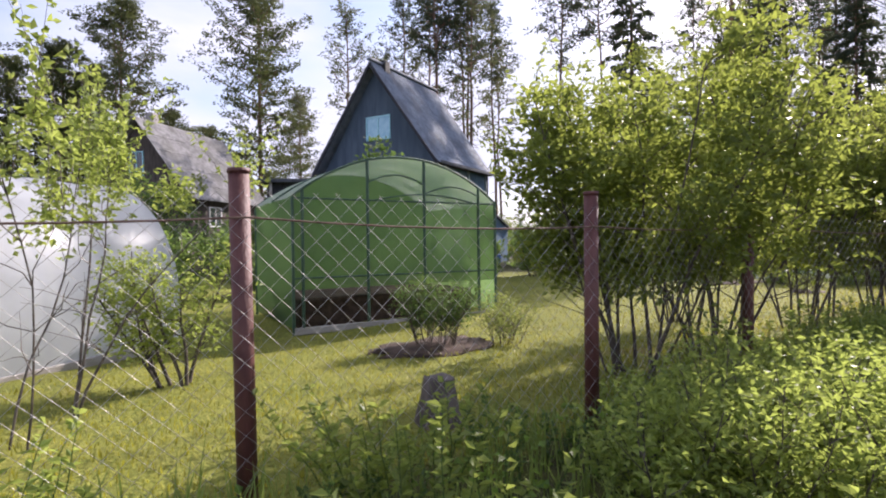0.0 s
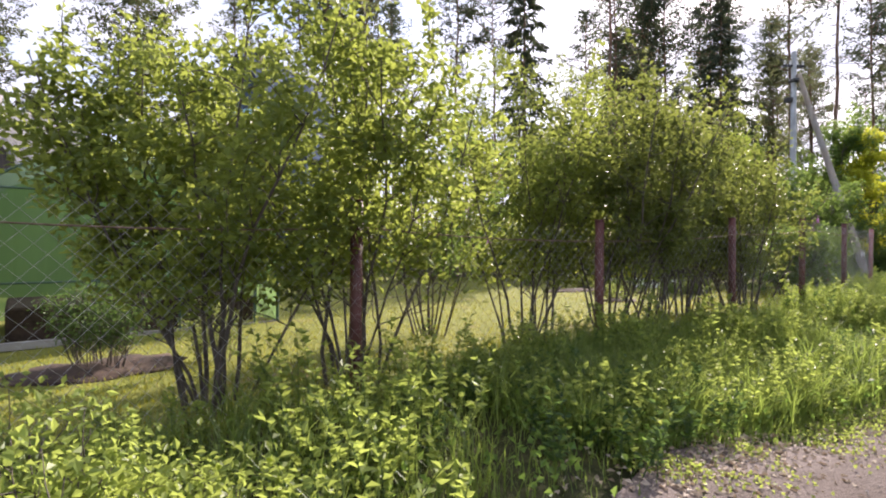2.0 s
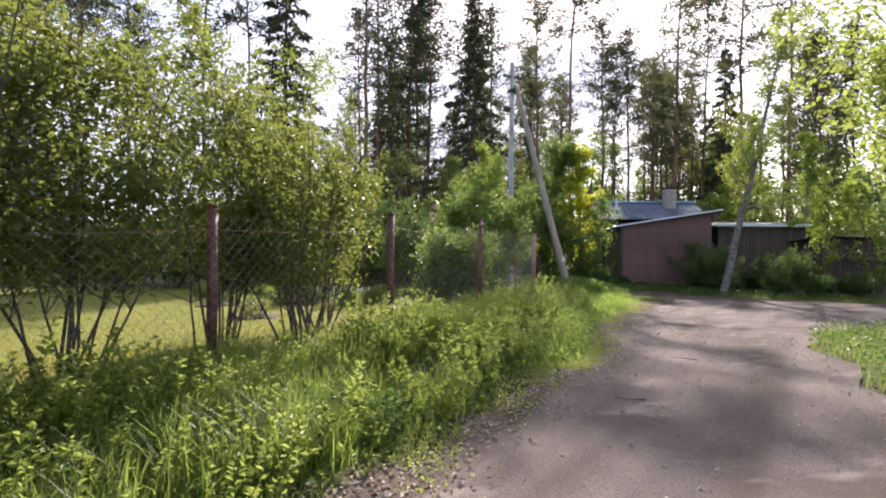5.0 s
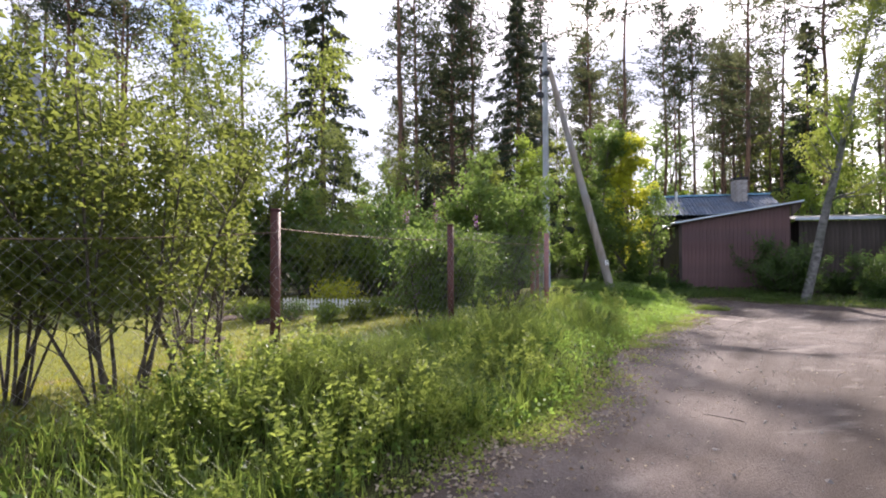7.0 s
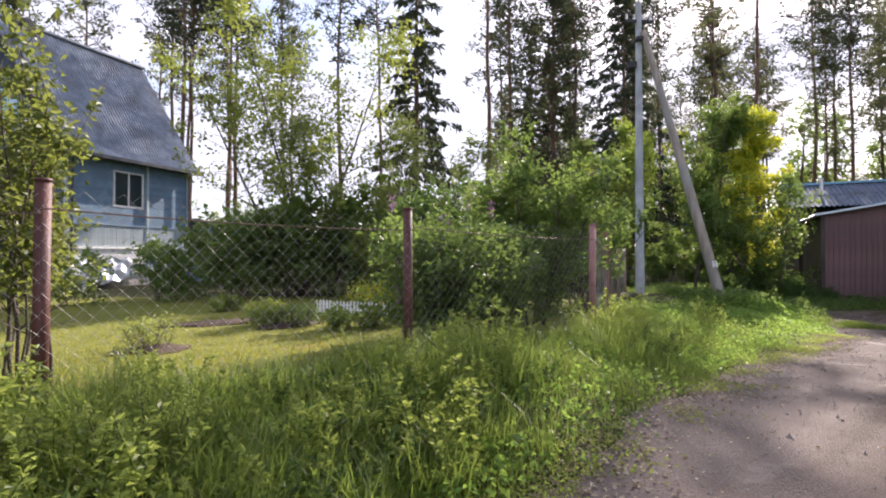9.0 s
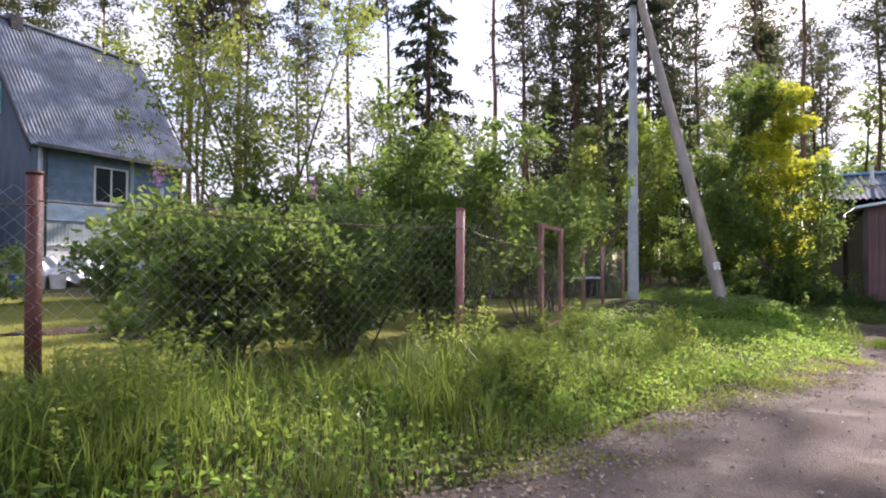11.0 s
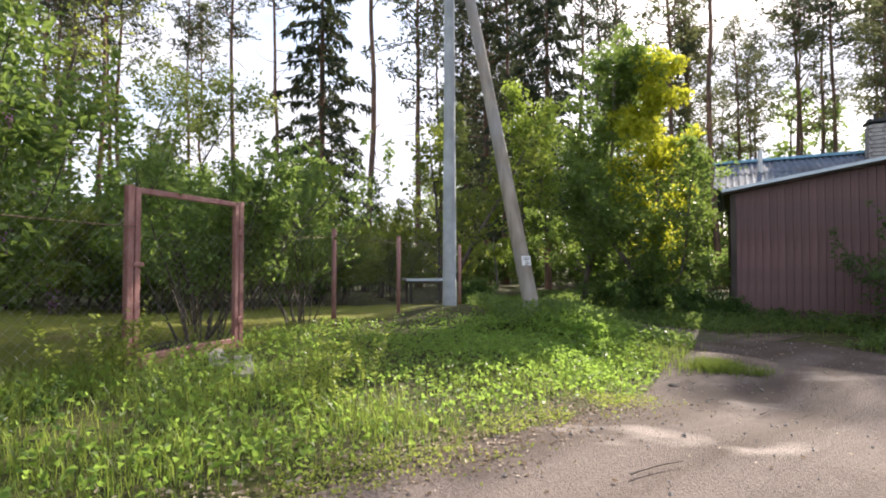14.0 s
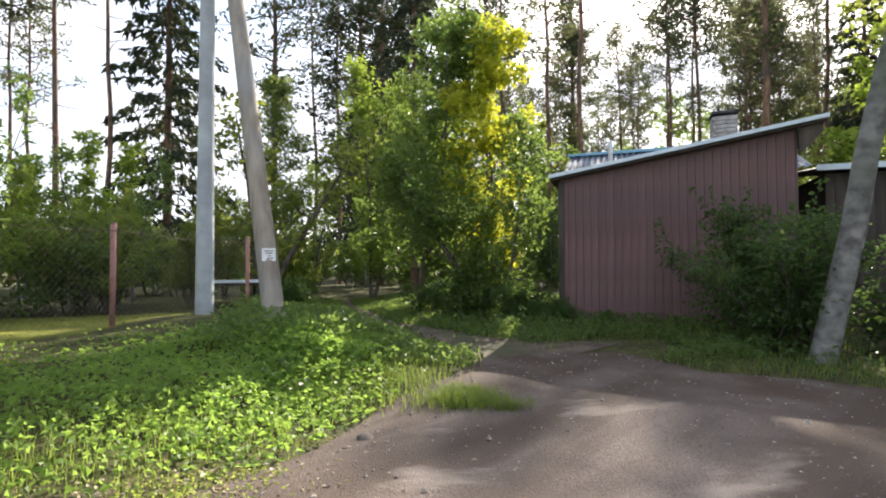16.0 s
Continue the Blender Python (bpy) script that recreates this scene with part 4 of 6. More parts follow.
slope_roof(hb, (.55, -.02, 6.05), (-1, 0, 0), (0, run - .6, rise - .4), 7.3, 6.85, MAT["slate_blue"], 4)
slope_roof(hb, (L0 - .55, 8.4, 5.6), (1, 0, 0), (0, -run, rise), 7.3, 7.5, MAT["slate_blue"], 4)
# gables in the darkened blue, coloured as if in shade
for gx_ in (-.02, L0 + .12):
    part("gable", prism("gable", [(0, 5.7), (3.9, 11.3), (7.8, 5.7)], .12, MAT["shaded_blue_board"]), hb, "blue boarded gable with shade put into its colour", at=(gx_, 0, 0), rot=(0, 0, math.pi / 2))
for s_ in (0, 1):
    bm = bmesh.new()
    q0, q1 = ((-.6, 5.5), (3.9, 11.6)) if s_ == 0 else ((8.4, 5.5), (3.9, 11.6))
    vs = [bm.verts.new(p) for p in ((L0 - .56, q0[0], q0[1]), (L0 - .56, q1[0], q1[1]), (L0 - .56, q1[0], q1[1] - .25), (L0 - .56, q0[0], q0[1] - .25), (L0 - .5, q0[0], q0[1]), (L0 - .5, q1[0], q1[1]), (L0 - .5, q1[0], q1[1] - .25), (L0 - .5, q0[0], q0[1] - .25))]
    for q in ((0, 1, 2, 3), (7, 6, 5, 4), (0, 4, 5, 1), (2, 6, 7, 3)):
        bm.faces.new([vs[i] for i in q])
    bmesh.ops.recalc_face_normals(bm, faces=bm.faces[:])
    part("barge_board", bm_mesh("barge_board", bm, MAT["dark_wood"]), hb)
part("ridge_cap", box("ridge_cap", (L0 - .6, 3.75, 11.72), (.6, 4.05, 11.85), MAT["slate_blue"], .03), hb)
part("chimney", box("chimney", (L0 + .6, 3.6, 11.3), (L0 + 1.1, 4.1, 12.0), MAT["black_metal"], .03), hb)
annex = thing("porch", (1.35, 34.7, 0), hb_t, "small blue boarded lean-to at the end of the house", "porch")
part("wall", box("wall", (0, -.3, 0), (2.6, 3, 2.1), MAT["blue_board"]), annex)
boards(annex, "board", 0, 2.6, lambda x: 3.2 - .35 * x, 2.12, MAT["blue_board"], y=-.33, width=.18)
part("wall", prism("wall", [(0, 2.1), (2.6, 2.1), (2.6, 2.2), (0, 3.1)], .1, MAT["blue_board"]), annex, at=(0, -.3, 0))
part("roof", prism("roof", [(-.1, 3.25), (2.8, 2.2), (2.8, 2.3), (-.1, 3.35)], 3.6, MAT["slate_dark"]), annex, at=(0, -.5, 0))

# things under the porch
bench = thing("tarpaulin_bundle", (-.35, 29.0, gz(-.35, 29.0)), hb_t, "crumpled silvery tarpaulin hung over stored goods by the blue house", "tarpaulin")
bm = bmesh.new()
bmesh.ops.create_grid(bm, x_segments=26, y_segments=12, size=1.0)
for v in bm.verts:
    x, y = v.co.x, v.co.y
    v.co = Vector((x * 1.5, -.2 + .25 * y + .08 * math.sin(9 * x + 4 * y), .75 + .5 * y * (1 - .3 * x * x) + .18 * x * x + .07 * math.sin(13 * x - 5 * y)))
for f in bm.faces:
    f.smooth = True
bmesh.ops.solidify(bm, geom=bm.faces[:], thickness=.02)

part("cover", bm_mesh("cover", bm, MAT["foil"]), bench)
part("crate", box("crate", (-1.2, 0, 0), (1.2, .8, .9), MAT["grey_wood"], .01), bench)
for i, (bx, by, m_) in enumerate(((-1.1, 27.2, "blue_plastic"), (-.7, 27.7, "white_paint"), (-.2, 28.1, "white_paint"), (1.9, 33.2, "blue_plastic"))):
    bm = bmesh.new()
    bmesh.ops.create_cone(bm, cap_ends=True, segments=18, radius1=.24, radius2=.3, depth=.55, matrix=Matrix.Translation((0, 0, .275)))
    bmesh.ops.create_cone(bm, cap_ends=True, segments=18, radius1=.33, radius2=.33, depth=.04, matrix=Matrix.Translation((0, 0, .55)))
    thing("bucket", (bx, by, gz(bx, by)), 0, ("blue" if "blue" in m_ else "white") + " plastic tub standing on the grass by the house", "bucket", "tubs by the house", data=bm_mesh("bucket", bm, MAT[m_]))

# dark wooden house behind the polytunnel
P1, P2 = np.array((-22.58, 34.72)), np.array((-21.38, 43.08))
h1_t, h1_l = wall_frame(P1, P2)
h1 = thing("house", (P1[0], P1[1], .3), h1_t, "old dark timber house with grey slate roof and blue-white windows", "house")
hw, ez, rz = 4.0, 4.7, 9.8
wl_me = prism("wall", [(-hw, -.3), (hw, -.3), (hw, ez), (0, rz - .25), (-hw, ez)], h1_l, MAT["old_wood"])
part("wall", wl_me, h1, "dark weathered boards", rot=(0, 0, -math.pi / 2))
rv = np.array([0, hw + .5, rz - ez + .6])
slope_roof(h1, (-.6, -hw - .5, ez - .5), (1, 0, 0), (0, hw + .5, rz - ez + .6), h1_l + 1.2, float(np.linalg.norm(rv)), MAT["slate"], 5, .25)
slope_roof(h1, (h1_l + .6, hw + .5, ez - .5), (-1, 0, 0), (0, -hw - .5, rz - ez + .6), h1_l + 1.2, float(np.linalg.norm(rv)), MAT["slate"], 5, .25)
part("ridge_cap", box("ridge_cap", (-.6, -.12, rz + .02), (h1_l + .6, .12, rz + .16), MAT["slate"], .03), h1)
part("chimney", box("chimney", (1.5, .2, rz - .6), (2.1, .8, rz + .9), MAT["brick"], .02), h1)
window(h1, (-.02, .2, 6.7), 1.0, 1.7, -math.pi / 2, MAT["cyan_paint"], 2, "narrow pale blue attic window")
window(h1, (-.02, -.8, 3.4), 1.3, 1.5, -math.pi / 2, MAT["white_paint"], 2, "white-framed window")
part("annex", box("annex", (1.0, 4.0, -.3), (6, 8.5, 4.0), MAT["old_wood"]), h1)
window(h1, (.98, 6.4, 3.0), 1.1, 1.5, -math.pi / 2, MAT["cyan_paint"], 2, "pale blue window")
window(h1, (2.6, -hw - .02, 3.1), 1.2, 1.3, 0, MAT["white_paint"], 2, "white-framed window")
part("awning", prism("awning", [(-hw, 4.55), (hw, 4.55), (hw, 4.75), (-hw, 4.75)], .9, MAT["slate_dark"]), h1, rot=(0, 0, -math.pi / 2), at=(-.9, 0, 0))

# low dark shed beyond the greenhouse
ls = thing("shed", (-10.2, 27.2, 0), radians(14), "low dark timber shed with a flat felt roof behind the greenhouse", "shed")
part("wall", box("wall", (0, 0, -.2), (5.2, 4, 4.6), MAT["dark_wood"]), ls)
part("roof", box("roof", (-.4, -.5, 4.6), (5.6, 4.4, 4.8), MAT["slate_dark"], .03), ls)
part("roof_post", box("roof_post", (.2, -.4, -.2), (.32, -.28, 4.6), MAT["grey_wood"]), ls)

# ---------------------------------------------------------------- greenhouses
gl, gr = np.array((-1.75, 8.85)), np.array((1.62, 11.3))
g_t, g_w = wall_frame(gl, gr)
GZ = -0.2
gh = thing("greenhouse", (gl[0], gl[1], GZ), g_t, "hooped greenhouse wrapped in green shade netting over a dark frame", "greenhouse")
arch = lambda u: 2.32 + 0.78 * (1 - abs(2 * u - 1) ** 2.1)
N = 25
gd = 2.9
front, back_, roofv = [], [], []
us = np.linspace(0, 1, N)
for y_, nm in ((0.0, "net_front"), (gd, "net_back")):
    v = np.concatenate([np.stack([us * g_w, np.full(N, y_), np.full(N, .75 if y_ == 0 else 0.1)], -1), np.stack([us * g_w, np.full(N, y_) + .01 * np.sin(us * 30), [arch(u) for u in us]], -1)])
    i = np.arange(N - 1)
    part(nm, np_mesh(nm, v, np.stack([i, i + 1, i + 1 + N, i + N], -1), MAT["green_net"]), gh, "sagging green netting")
for x_, nm in ((0.0, "net_side"), (g_w, "net_side")):
    v = np.array([(x_, 0, .1), (x_, gd, .1), (x_, gd, 2.32), (x_, 0, 2.32)])
    part(nm, np_mesh(nm, v, np.array([[0, 1, 2, 3]]), MAT["green_net"]), gh)
M = 9
vv = np.array([[(u * g_w, -.05 + (gd + .1) * j / (M - 1), arch(u) + .03 - .04 * math.sin(math.pi * ((j * 3) % 8) / 8)) for j in range(M)] for u in us]).reshape(-1, 3)
i, j = np.meshgrid(np.arange(N - 1), np.arange(M - 1), indexing="ij")
part("roof_film", np_mesh("roof_film", vv, np.stack([i * M + j, (i + 1) * M + j, (i + 1) * M + j + 1, i * M + j + 1], -1).reshape(-1, 4), MAT["roof_film"], True), gh, "milky plastic film roof")
for y_ in (0, gd / 2, gd):
    part("hoop", tubes_mesh("hoop", [([np.array([u * g_w, y_ - .03, arch(u) + .01]) for u in us], .022)], MAT["green_frame"]), gh)
for x_ in (0, .04, .323, .601, .9, 1):
    part("upright", tubes_mesh("upright", [([np.array([x_ * g_w, -.03, 0]), np.array([x_ * g_w, -.03, arch(x_) - (.0 if 0 < x_ < 1 else 0)])], .028)], MAT["green_frame"]), gh)
for z_ in (.95, 2.3):
    part("rail", tubes_mesh("rail", [([np.array([0, -.035, z_]), np.array([g_w, -.035, z_])], .018)], MAT["green_frame"]), gh)
for u0, u1, z0 in ((.323, .9, 2.28), (.601, .9, 2.45), (.323, .601, 2.62)):
    part("arch_brace", tubes_mesh("arch_brace", [([np.array([(u0 + (u1 - u0) * u) * g_w, -.04, z0 + .16 * math.sin(math.pi * u)]) for u in np.linspace(0, 1, 12)], .014)], MAT["green_frame"]), gh)
part("upright", tubes_mesh("upright", [([np.array([0, gd, 0]), np.array([0, gd, 2.3])], .028)], MAT["green_frame"]), gh)
part("base_board", box("base_board", (0, -.06, 0), (g_w, 0, .12), MAT["grey_wood"], .01), gh)
part("planting_bed", box("planting_bed", (.25, .5, 0), (g_w - .25, gd - .3, .55), MAT["soil"], .03), gh)
part("shelf", box("shelf", (1.2, .4, .78), (3.4, .75, .82), MAT["grey_wood"], .01), gh)

# white polytunnel
tl = np.array((-3.15, 7.95))
pt = thing("polytunnel", (tl[0], tl[1], -.2), math.atan2(-.97, -.2), "large white plastic-film polytunnel stretched over metal hoops", "polytunnel")
R_ = 1.6
T_L = 7.0
na, nl = 22, 29
angs = np.linspace(0, math.pi, na)
# local x along the tunnel, y across it; y < 0 is away from the yard's middle
vv = np.array([[(x_, -(R_ - R_ * math.cos(a_)) , 0.15 + 2.35 * math.sin(a_) ** .75 * (1 - .012 * (1 - abs(math.cos(x_ / 1.0 * math.pi))))) for a_ in angs] for x_ in np.linspace(0, T_L, nl)]).reshape(-1, 3)
vv[:, 2] = np.where(vv[:, 2] < .16, 0, vv[:, 2])
i, j = np.meshgrid(np.arange(nl - 1), np.arange(na - 1), indexing="ij")
part("cover", np_mesh("cover", vv, np.stack([i * na + j, (i + 1) * na + j, (i + 1) * na + j + 1, i * na + j + 1], -1).reshape(-1, 4), MAT["film"], True), pt, "milky white plastic film with creases")
for x_ in np.arange(0, T_L + .1, 1.0):
    part("hoop", tubes_mesh("hoop", [([np.array([x_, -(R_ - (R_ - .03) * math.cos(a_)), 0.14 + 2.32 * math.sin(a_) ** .75]) for a_ in angs], .02)], MAT["tin"]), pt)
v = np.concatenate([vv[:na] * (0, 1, 1) + (0.01, 0, 0), [(0.01, -R_, 0)]])
part("end_film", np_mesh("end_film", v, np.array([[q, q + 1, na] for q in range(na - 1)]), MAT["film"]), pt)
part("base_board", box("base_board", (0, .0, 0), (T_L, .05, .14), MAT["grey_wood"], .01), pt)

# ---------------------------------------------------------------- plants


def limb(rng, p, d, ln, r0, r1, bend=0.25, n=5, up=0.0):
    """Points of a crooked limb."""
    pts, d = [np.array(p, float)], unit(np.array(d, float))
    for i in range(n):
        d = unit(d + rng.normal(size=3) * bend / n * 2 + np.array([0, 0, up / n]))
        pts.append(pts[-1] + d * ln / n)
    return np.array(pts), np.linspace(r0, r1, n + 1)


def clumps(rng, centres, radii, count, flat=0.7):
    """Points in and mostly near the skin of many small clumps."""
    k = rng.integers(0, len(centres), count)
    q = unit(rng.normal(size=(count, 3))) * (rng.uniform(0.25, 1, count) ** 0.5)[:, None] * (1, 1, flat)
    return centres[k] + q * radii[k][:, None]


def bush_data(seed, height, radius, leaf="leaf", count=7000, leaf_len=.055, stems=11, bare=.28, spread=.5, stem_r=.018, flowers=None, fine=True):
    """A many-stemmed shrub: its bare stems below and its leaves above; meshes stand on the origin."""
    rng = np.random.default_rng(seed)
    lines, cen = [], []
    for i in range(stems):
        a = rng.uniform(0, 2 * np.pi)
        r = rng.uniform(.02, .28)
        p = (math.cos(a) * r, math.sin(a) * r, -.05)
        lean = rng.uniform(.1, spread)
        h = height * rng.uniform(.72, 1.0)
        pts, rad = limb(rng, p, (math.cos(a) * lean, math.sin(a) * lean, 1), h, stem_r * rng.uniform(.7, 1.3), stem_r * .25, .35, 8, .15)
        lines.append((pts, rad))
        for j in range(1 if bare < .1 else 2, 8):
            for _ in range(2 if fine else 1):
                b = rng.uniform(0, 2 * np.pi)
                q, rr = limb(rng, pts[j], (math.cos(b), math.sin(b), .7), radius * rng.uniform(.3, .85) * (1.15 - j / 12), stem_r * .4, stem_r * .12, .5, 4, .3)
                lines.append((q, rr))
                if q[-1][2] > height * bare:
                    cen += [q[2], q[3], q[4]]
        cen.append(pts[-1])
    sprays = []
    if fine and height > 2:
        for i in range(34):
            base = lines[0][0] if not cen else cen[rng.integers(0, len(cen))]
            if base[2] < height * .55:
                continue
            q, rr = limb(rng, base, (rng.normal() * .3, rng.normal() * .3, 1), rng.uniform(.4, .85), stem_r * .3, stem_r * .1, .3, 5, .3)
            lines.append((q, rr))
            t = rng.uniform(0, 5, 30)
            sprays.append(np.stack([np.interp(t, np.arange(6), q[:, k]) for k in range(3)], -1) + rng.normal(size=(30, 3)) * .015)
    cen = np.array(cen)
    cen = cen[cen[:, 2] > height * bare * .8]
    lens = np.hypot(cen[:, 0], cen[:, 1])
    cen[:, :2] *= np.minimum(1, radius / np.maximum(lens, 1e-3))[:, None] ** .8
    radii = rng.uniform(.1, .26, len(cen)) * (.5 + radius * .5)
    at = clumps(rng, cen, radii, count)
    if sprays:
        at = np.concatenate([at] + sprays)
    v, f = leaves_arrays(rng, at, leaf_len, leaf_len * .6, up=.15)
    out = [("stem", tubes_mesh("stems", lines, MAT["stem"], 5, twig=.6 * stem_r)), ("foliage", np_mesh("foliage", v, f, MAT[leaf]))]
    if flowers:
        tips = cen[rng.integers(0, len(cen), 26)] + rng.normal(size=(26, 3)) * .15
        k = np.repeat(tips, 60, 0) + rng.normal(size=(1560, 3)) * (.03, .03, .07)
        v, f = leaves_arrays(rng, k, .022, .018)
        out.append(("blossom", np_mesh("blossom", v, f, MAT[flowers])))
    return out


def plant(name, data, at, turn, label, category, group="", scale=1.0):
    ob = thing(name, (at[0], at[1], gz(*at[:2]) + (at[2] if len(at) > 2 else 0)), turn, label, category, group)
    for nm, me in data:
        q = part(nm, me, ob)
        if nm in ("stem", "blossom"):
            q["kind"] = "stuff"
    ob.scale = (scale, scale, scale)
    return ob


# the row of tall shrubs along the fence
ROW = [((2.75, 5.1), 3.0, 1.15, "leaf", 13000), ((3.65, 5.75), 3.3, 1.15, "leaf", 11000), ((4.45, 8.95), 3.8, 1.15, "leaf_lilac", 9000),
       ((5.5, 7.35), 3.0, .9, "leaf", 8000), ((6.55, 7.5), 3.2, 1.0, "leaf_olive_backlit", 8500), ((7.25, 8.1), 3.35, 1.05, "leaf_olive_backlit", 8000), ((8.45, 9.4), 3.1, 1.1, "leaf_olive_backlit", 7500),
       ((9.3, 9.2), 2.6, .75, "leaf_olive_backlit", 4500), ((9.7, 10.35), 2.9, .75, "leaf_olive_backlit", 6000)]
for i, (at, h, r, lf, n) in enumerate(ROW):
    plant("bush", bush_data(20 + i, h, r, lf, n, .068, 12, .3, .4, .015, "flower" if i == 2 else None), at, rng.uniform(0, 6),
          ("tall lilac with faded purple blossoms, many-stemmed, on the lawn" if i == 2 else ("dense" if n > 7000 else "thinner") + " many-stemmed green shrub, bare below, beside the fence"), "bush", "shrubs along the fence")
# lilacs and shrubs near the gate
LILAC = [((12.9, 13.3), 1.85, 1.2, "leaf_lilac", 11000, "flower"), ((14.0, 14.3), 2.0, .9, "leaf_lilac", 6000, None), ((15.05, 16.1), 3.7, 1.5, "leaf_lilac", 19000, "flower"),
         ((16.7, 18.2), 3.2, 1.0, "leaf_blue", 7000, None), ((17.5, 20.3), 3.0, 1.0, "leaf_blue", 7000, None), ((15.6, 20.6), 2.8, 1.2, "leaf_blue", 11000, None),
         ((13.6, 17.9), 3.0, 1.2, "leaf_dark", 7000, None)]
for i, (at, h, r, lf, n, fl) in enumerate(LILAC):
    low = i < 3
    plant("bush", bush_data(50 + i, h, r, lf, int(n * .7), .1, 14, .06 if low else .3, .6, .016, fl), at, rng.uniform(0, 6),
          ("dark green lilac bush with purple blossoms" if fl else "dark leafy garden shrub") + " behind the fence", "bush", "garden shrubs by the gate")

# small plants on the lawn
plant("bush", bush_data(70, .95, .5, "leaf_dark", 4200, .04, 26, .38, .35, .008), (.8, 7.25), 0, "compact dark round currant bush in a mulched bed on the lawn", "bush")
plant("bush", bush_data(71, .75, .55, "leaf_pale", 1800, .04, 14, .1, .6, .007), (1.75, 7.9), 0, "loose pale green shrub beside the greenhouse on the lawn", "bush")
plant("small_tree", bush_data(72, 1.5, .75, "leaf_weed", 3200, .055, 7, .2, .6, .02), (-1.55, 5.42), 0, "small fruit tree with low spreading leafy branches on the lawn", "tree")
plant("sapling", bush_data(73, 2.5, .85, "leaf_weed", 700, .06, 3, .6, .3, .012), (-1.75, 3.5), 3.6, "thin young sapling with sparse leaves by the fence", "tree")
plant("sapling", bush_data(74, 2.9, .8, "leaf_weed", 1000, .06, 3, .62, .3, .013), (-2.0, 4.3), 2.1, "thin young sapling with leaves near its top", "tree")
plant("bush", bush_data(75, .55, .45, "leaf_weed", 500, .05, 12, .05, .8, .009), (9.1, 13.7), 0, "small leafy rose bush on the sunny lawn", "bush")
plant("bush", bush_data(76, .55, .35, "leaf_dark", 900, .05, 10, .05, .7, .007), (10.65, 16.4), 0, "low clump of perennials in a lawn bed", "bush", "perennial clumps")
for i, at in enumerate([(9.5, 17.9), (9.9, 16.5), (12.0, 15.8), (8.2, 19.3), (12.7, 16.6), (11.4, 15.9)]):
    plant("bush", bush_data(80 + i % 3, .42, .38, "grass" if i % 2 else "leaf", 900, .08, 10, .02, .7, .006), at, i, "low clump of garden perennials on the lawn", "bush", "perennial clumps")
plant("bush", bush_data(84, .6, 1.0, "leaf_yellow", 1600, .07, 14, .02, 1.0, .006), (11.8, 19.2), 0, "yellow-green leafy clump behind the white picket edging", "bush")

# mulched beds
def bed(at, rx, ry, label):
    r = np.random.default_rng(int(at[0] * 10 + 90))
    bm = bmesh.new()
    bmesh.ops.create_uvsphere(bm, u_segments=26, v_segments=10, radius=1)
    for v in bm.verts:
        n_ = noise.noise(v.co * 2.3 + Vector((at[0], at[1], 0)))
        v.co = Vector((v.co.x * rx * (1 + .3 * n_), v.co.y * ry * (1 + .3 * n_), max(-.05, v.co.z * .07 + n_ * .03)))
    for f in bm.faces:
        f.smooth = True
    thing("flower_bed", (at[0], at[1], gz(*at)), r.uniform(0, 1), label, "flower bed", data=bm_mesh("flower_bed", bm, MAT["soil"]))


bed((.75, 7.2), .85, .6, "dark mulched soil bed round the currant bush")
bed((9.1, 13.7), .5, .4, "dug soil patch under the rose bush")
bed((10.4, 16.5), .7, .35, "dark soil patch on the lawn")
bed((9.0, 16.9), 1.1, .4, "reddish dug soil strip on the lawn")
bed((16.6, 18.0), .45, .4, "dark soil and roots heaped under the shrub")

# stump
bm = bmesh.new()
bmesh.ops.create_cone(bm, cap_ends=True, segments=22, radius1=.17, radius2=.11, depth=.32, matrix=Matrix.Translation((0, 0, .13)))
bmesh.ops.subdivide_edges(bm, edges=[e for e in bm.edges if abs(e.verts[0].co.z - e.verts[1].co.z) > .1], cuts=4)
for v in bm.verts:
    n_ = noise.noise(Vector((v.co.x * 8, v.co.y * 8, v.co.z * 2)))
    v.co.x *= 1 + .35 * n_
    v.co.y *= 1 + .35 * n_
    v.co.z += .05 * noise.noise(v.co * 9) if v.co.z > .22 else 0
thing("stump", (1.2, 3.85, gz(1.2, 3.85)), 0, "old grey weathered tree stump at the lawn's edge", "stump", data=bm_mesh("stump", bm, MAT["bark"]))

# white picket edging
pk = thing("picket_fence", (10.45, 18.95, gz(10.45, 18.95)), math.atan2(-1.2, 2.0), "low white picket garden edging on the lawn", "fence")
bm = bmesh.new()
vs = [bm.verts.new(p) for p in ((0, 0, 0), (.06, 0, 0), (.06, 0, .26), (.03, 0, .31), (0, 0, .26), (0, .015, 0), (.06, .015, 0), (.06, .015, .26), (.03, .015, .31), (0, .015, .26))]
bm.faces.new(vs[:5])
bm.faces.new(vs[9:4:-1])
for i in range(5):
    bm.faces.new((vs[i], vs[i + 5], vs[(i + 1) % 5 + 5], vs[(i + 1) % 5]))
bmesh.ops.recalc_face_normals(bm, faces=bm.faces[:])
pale = bm_mesh("picket", bm, MAT["white_paint"])
for i in range(27):
    part("picket", pale, pk, at=(i * .1, 0, rng.uniform(-.01, .01)))
part("rail", box("rail", (0, .016, .08), (2.68, .03, .12), MAT["white_paint"], .003), pk)
part("rail", box("rail", (0, .016, .19), (2.68, .03, .22), MAT["white_paint"], .003), pk)

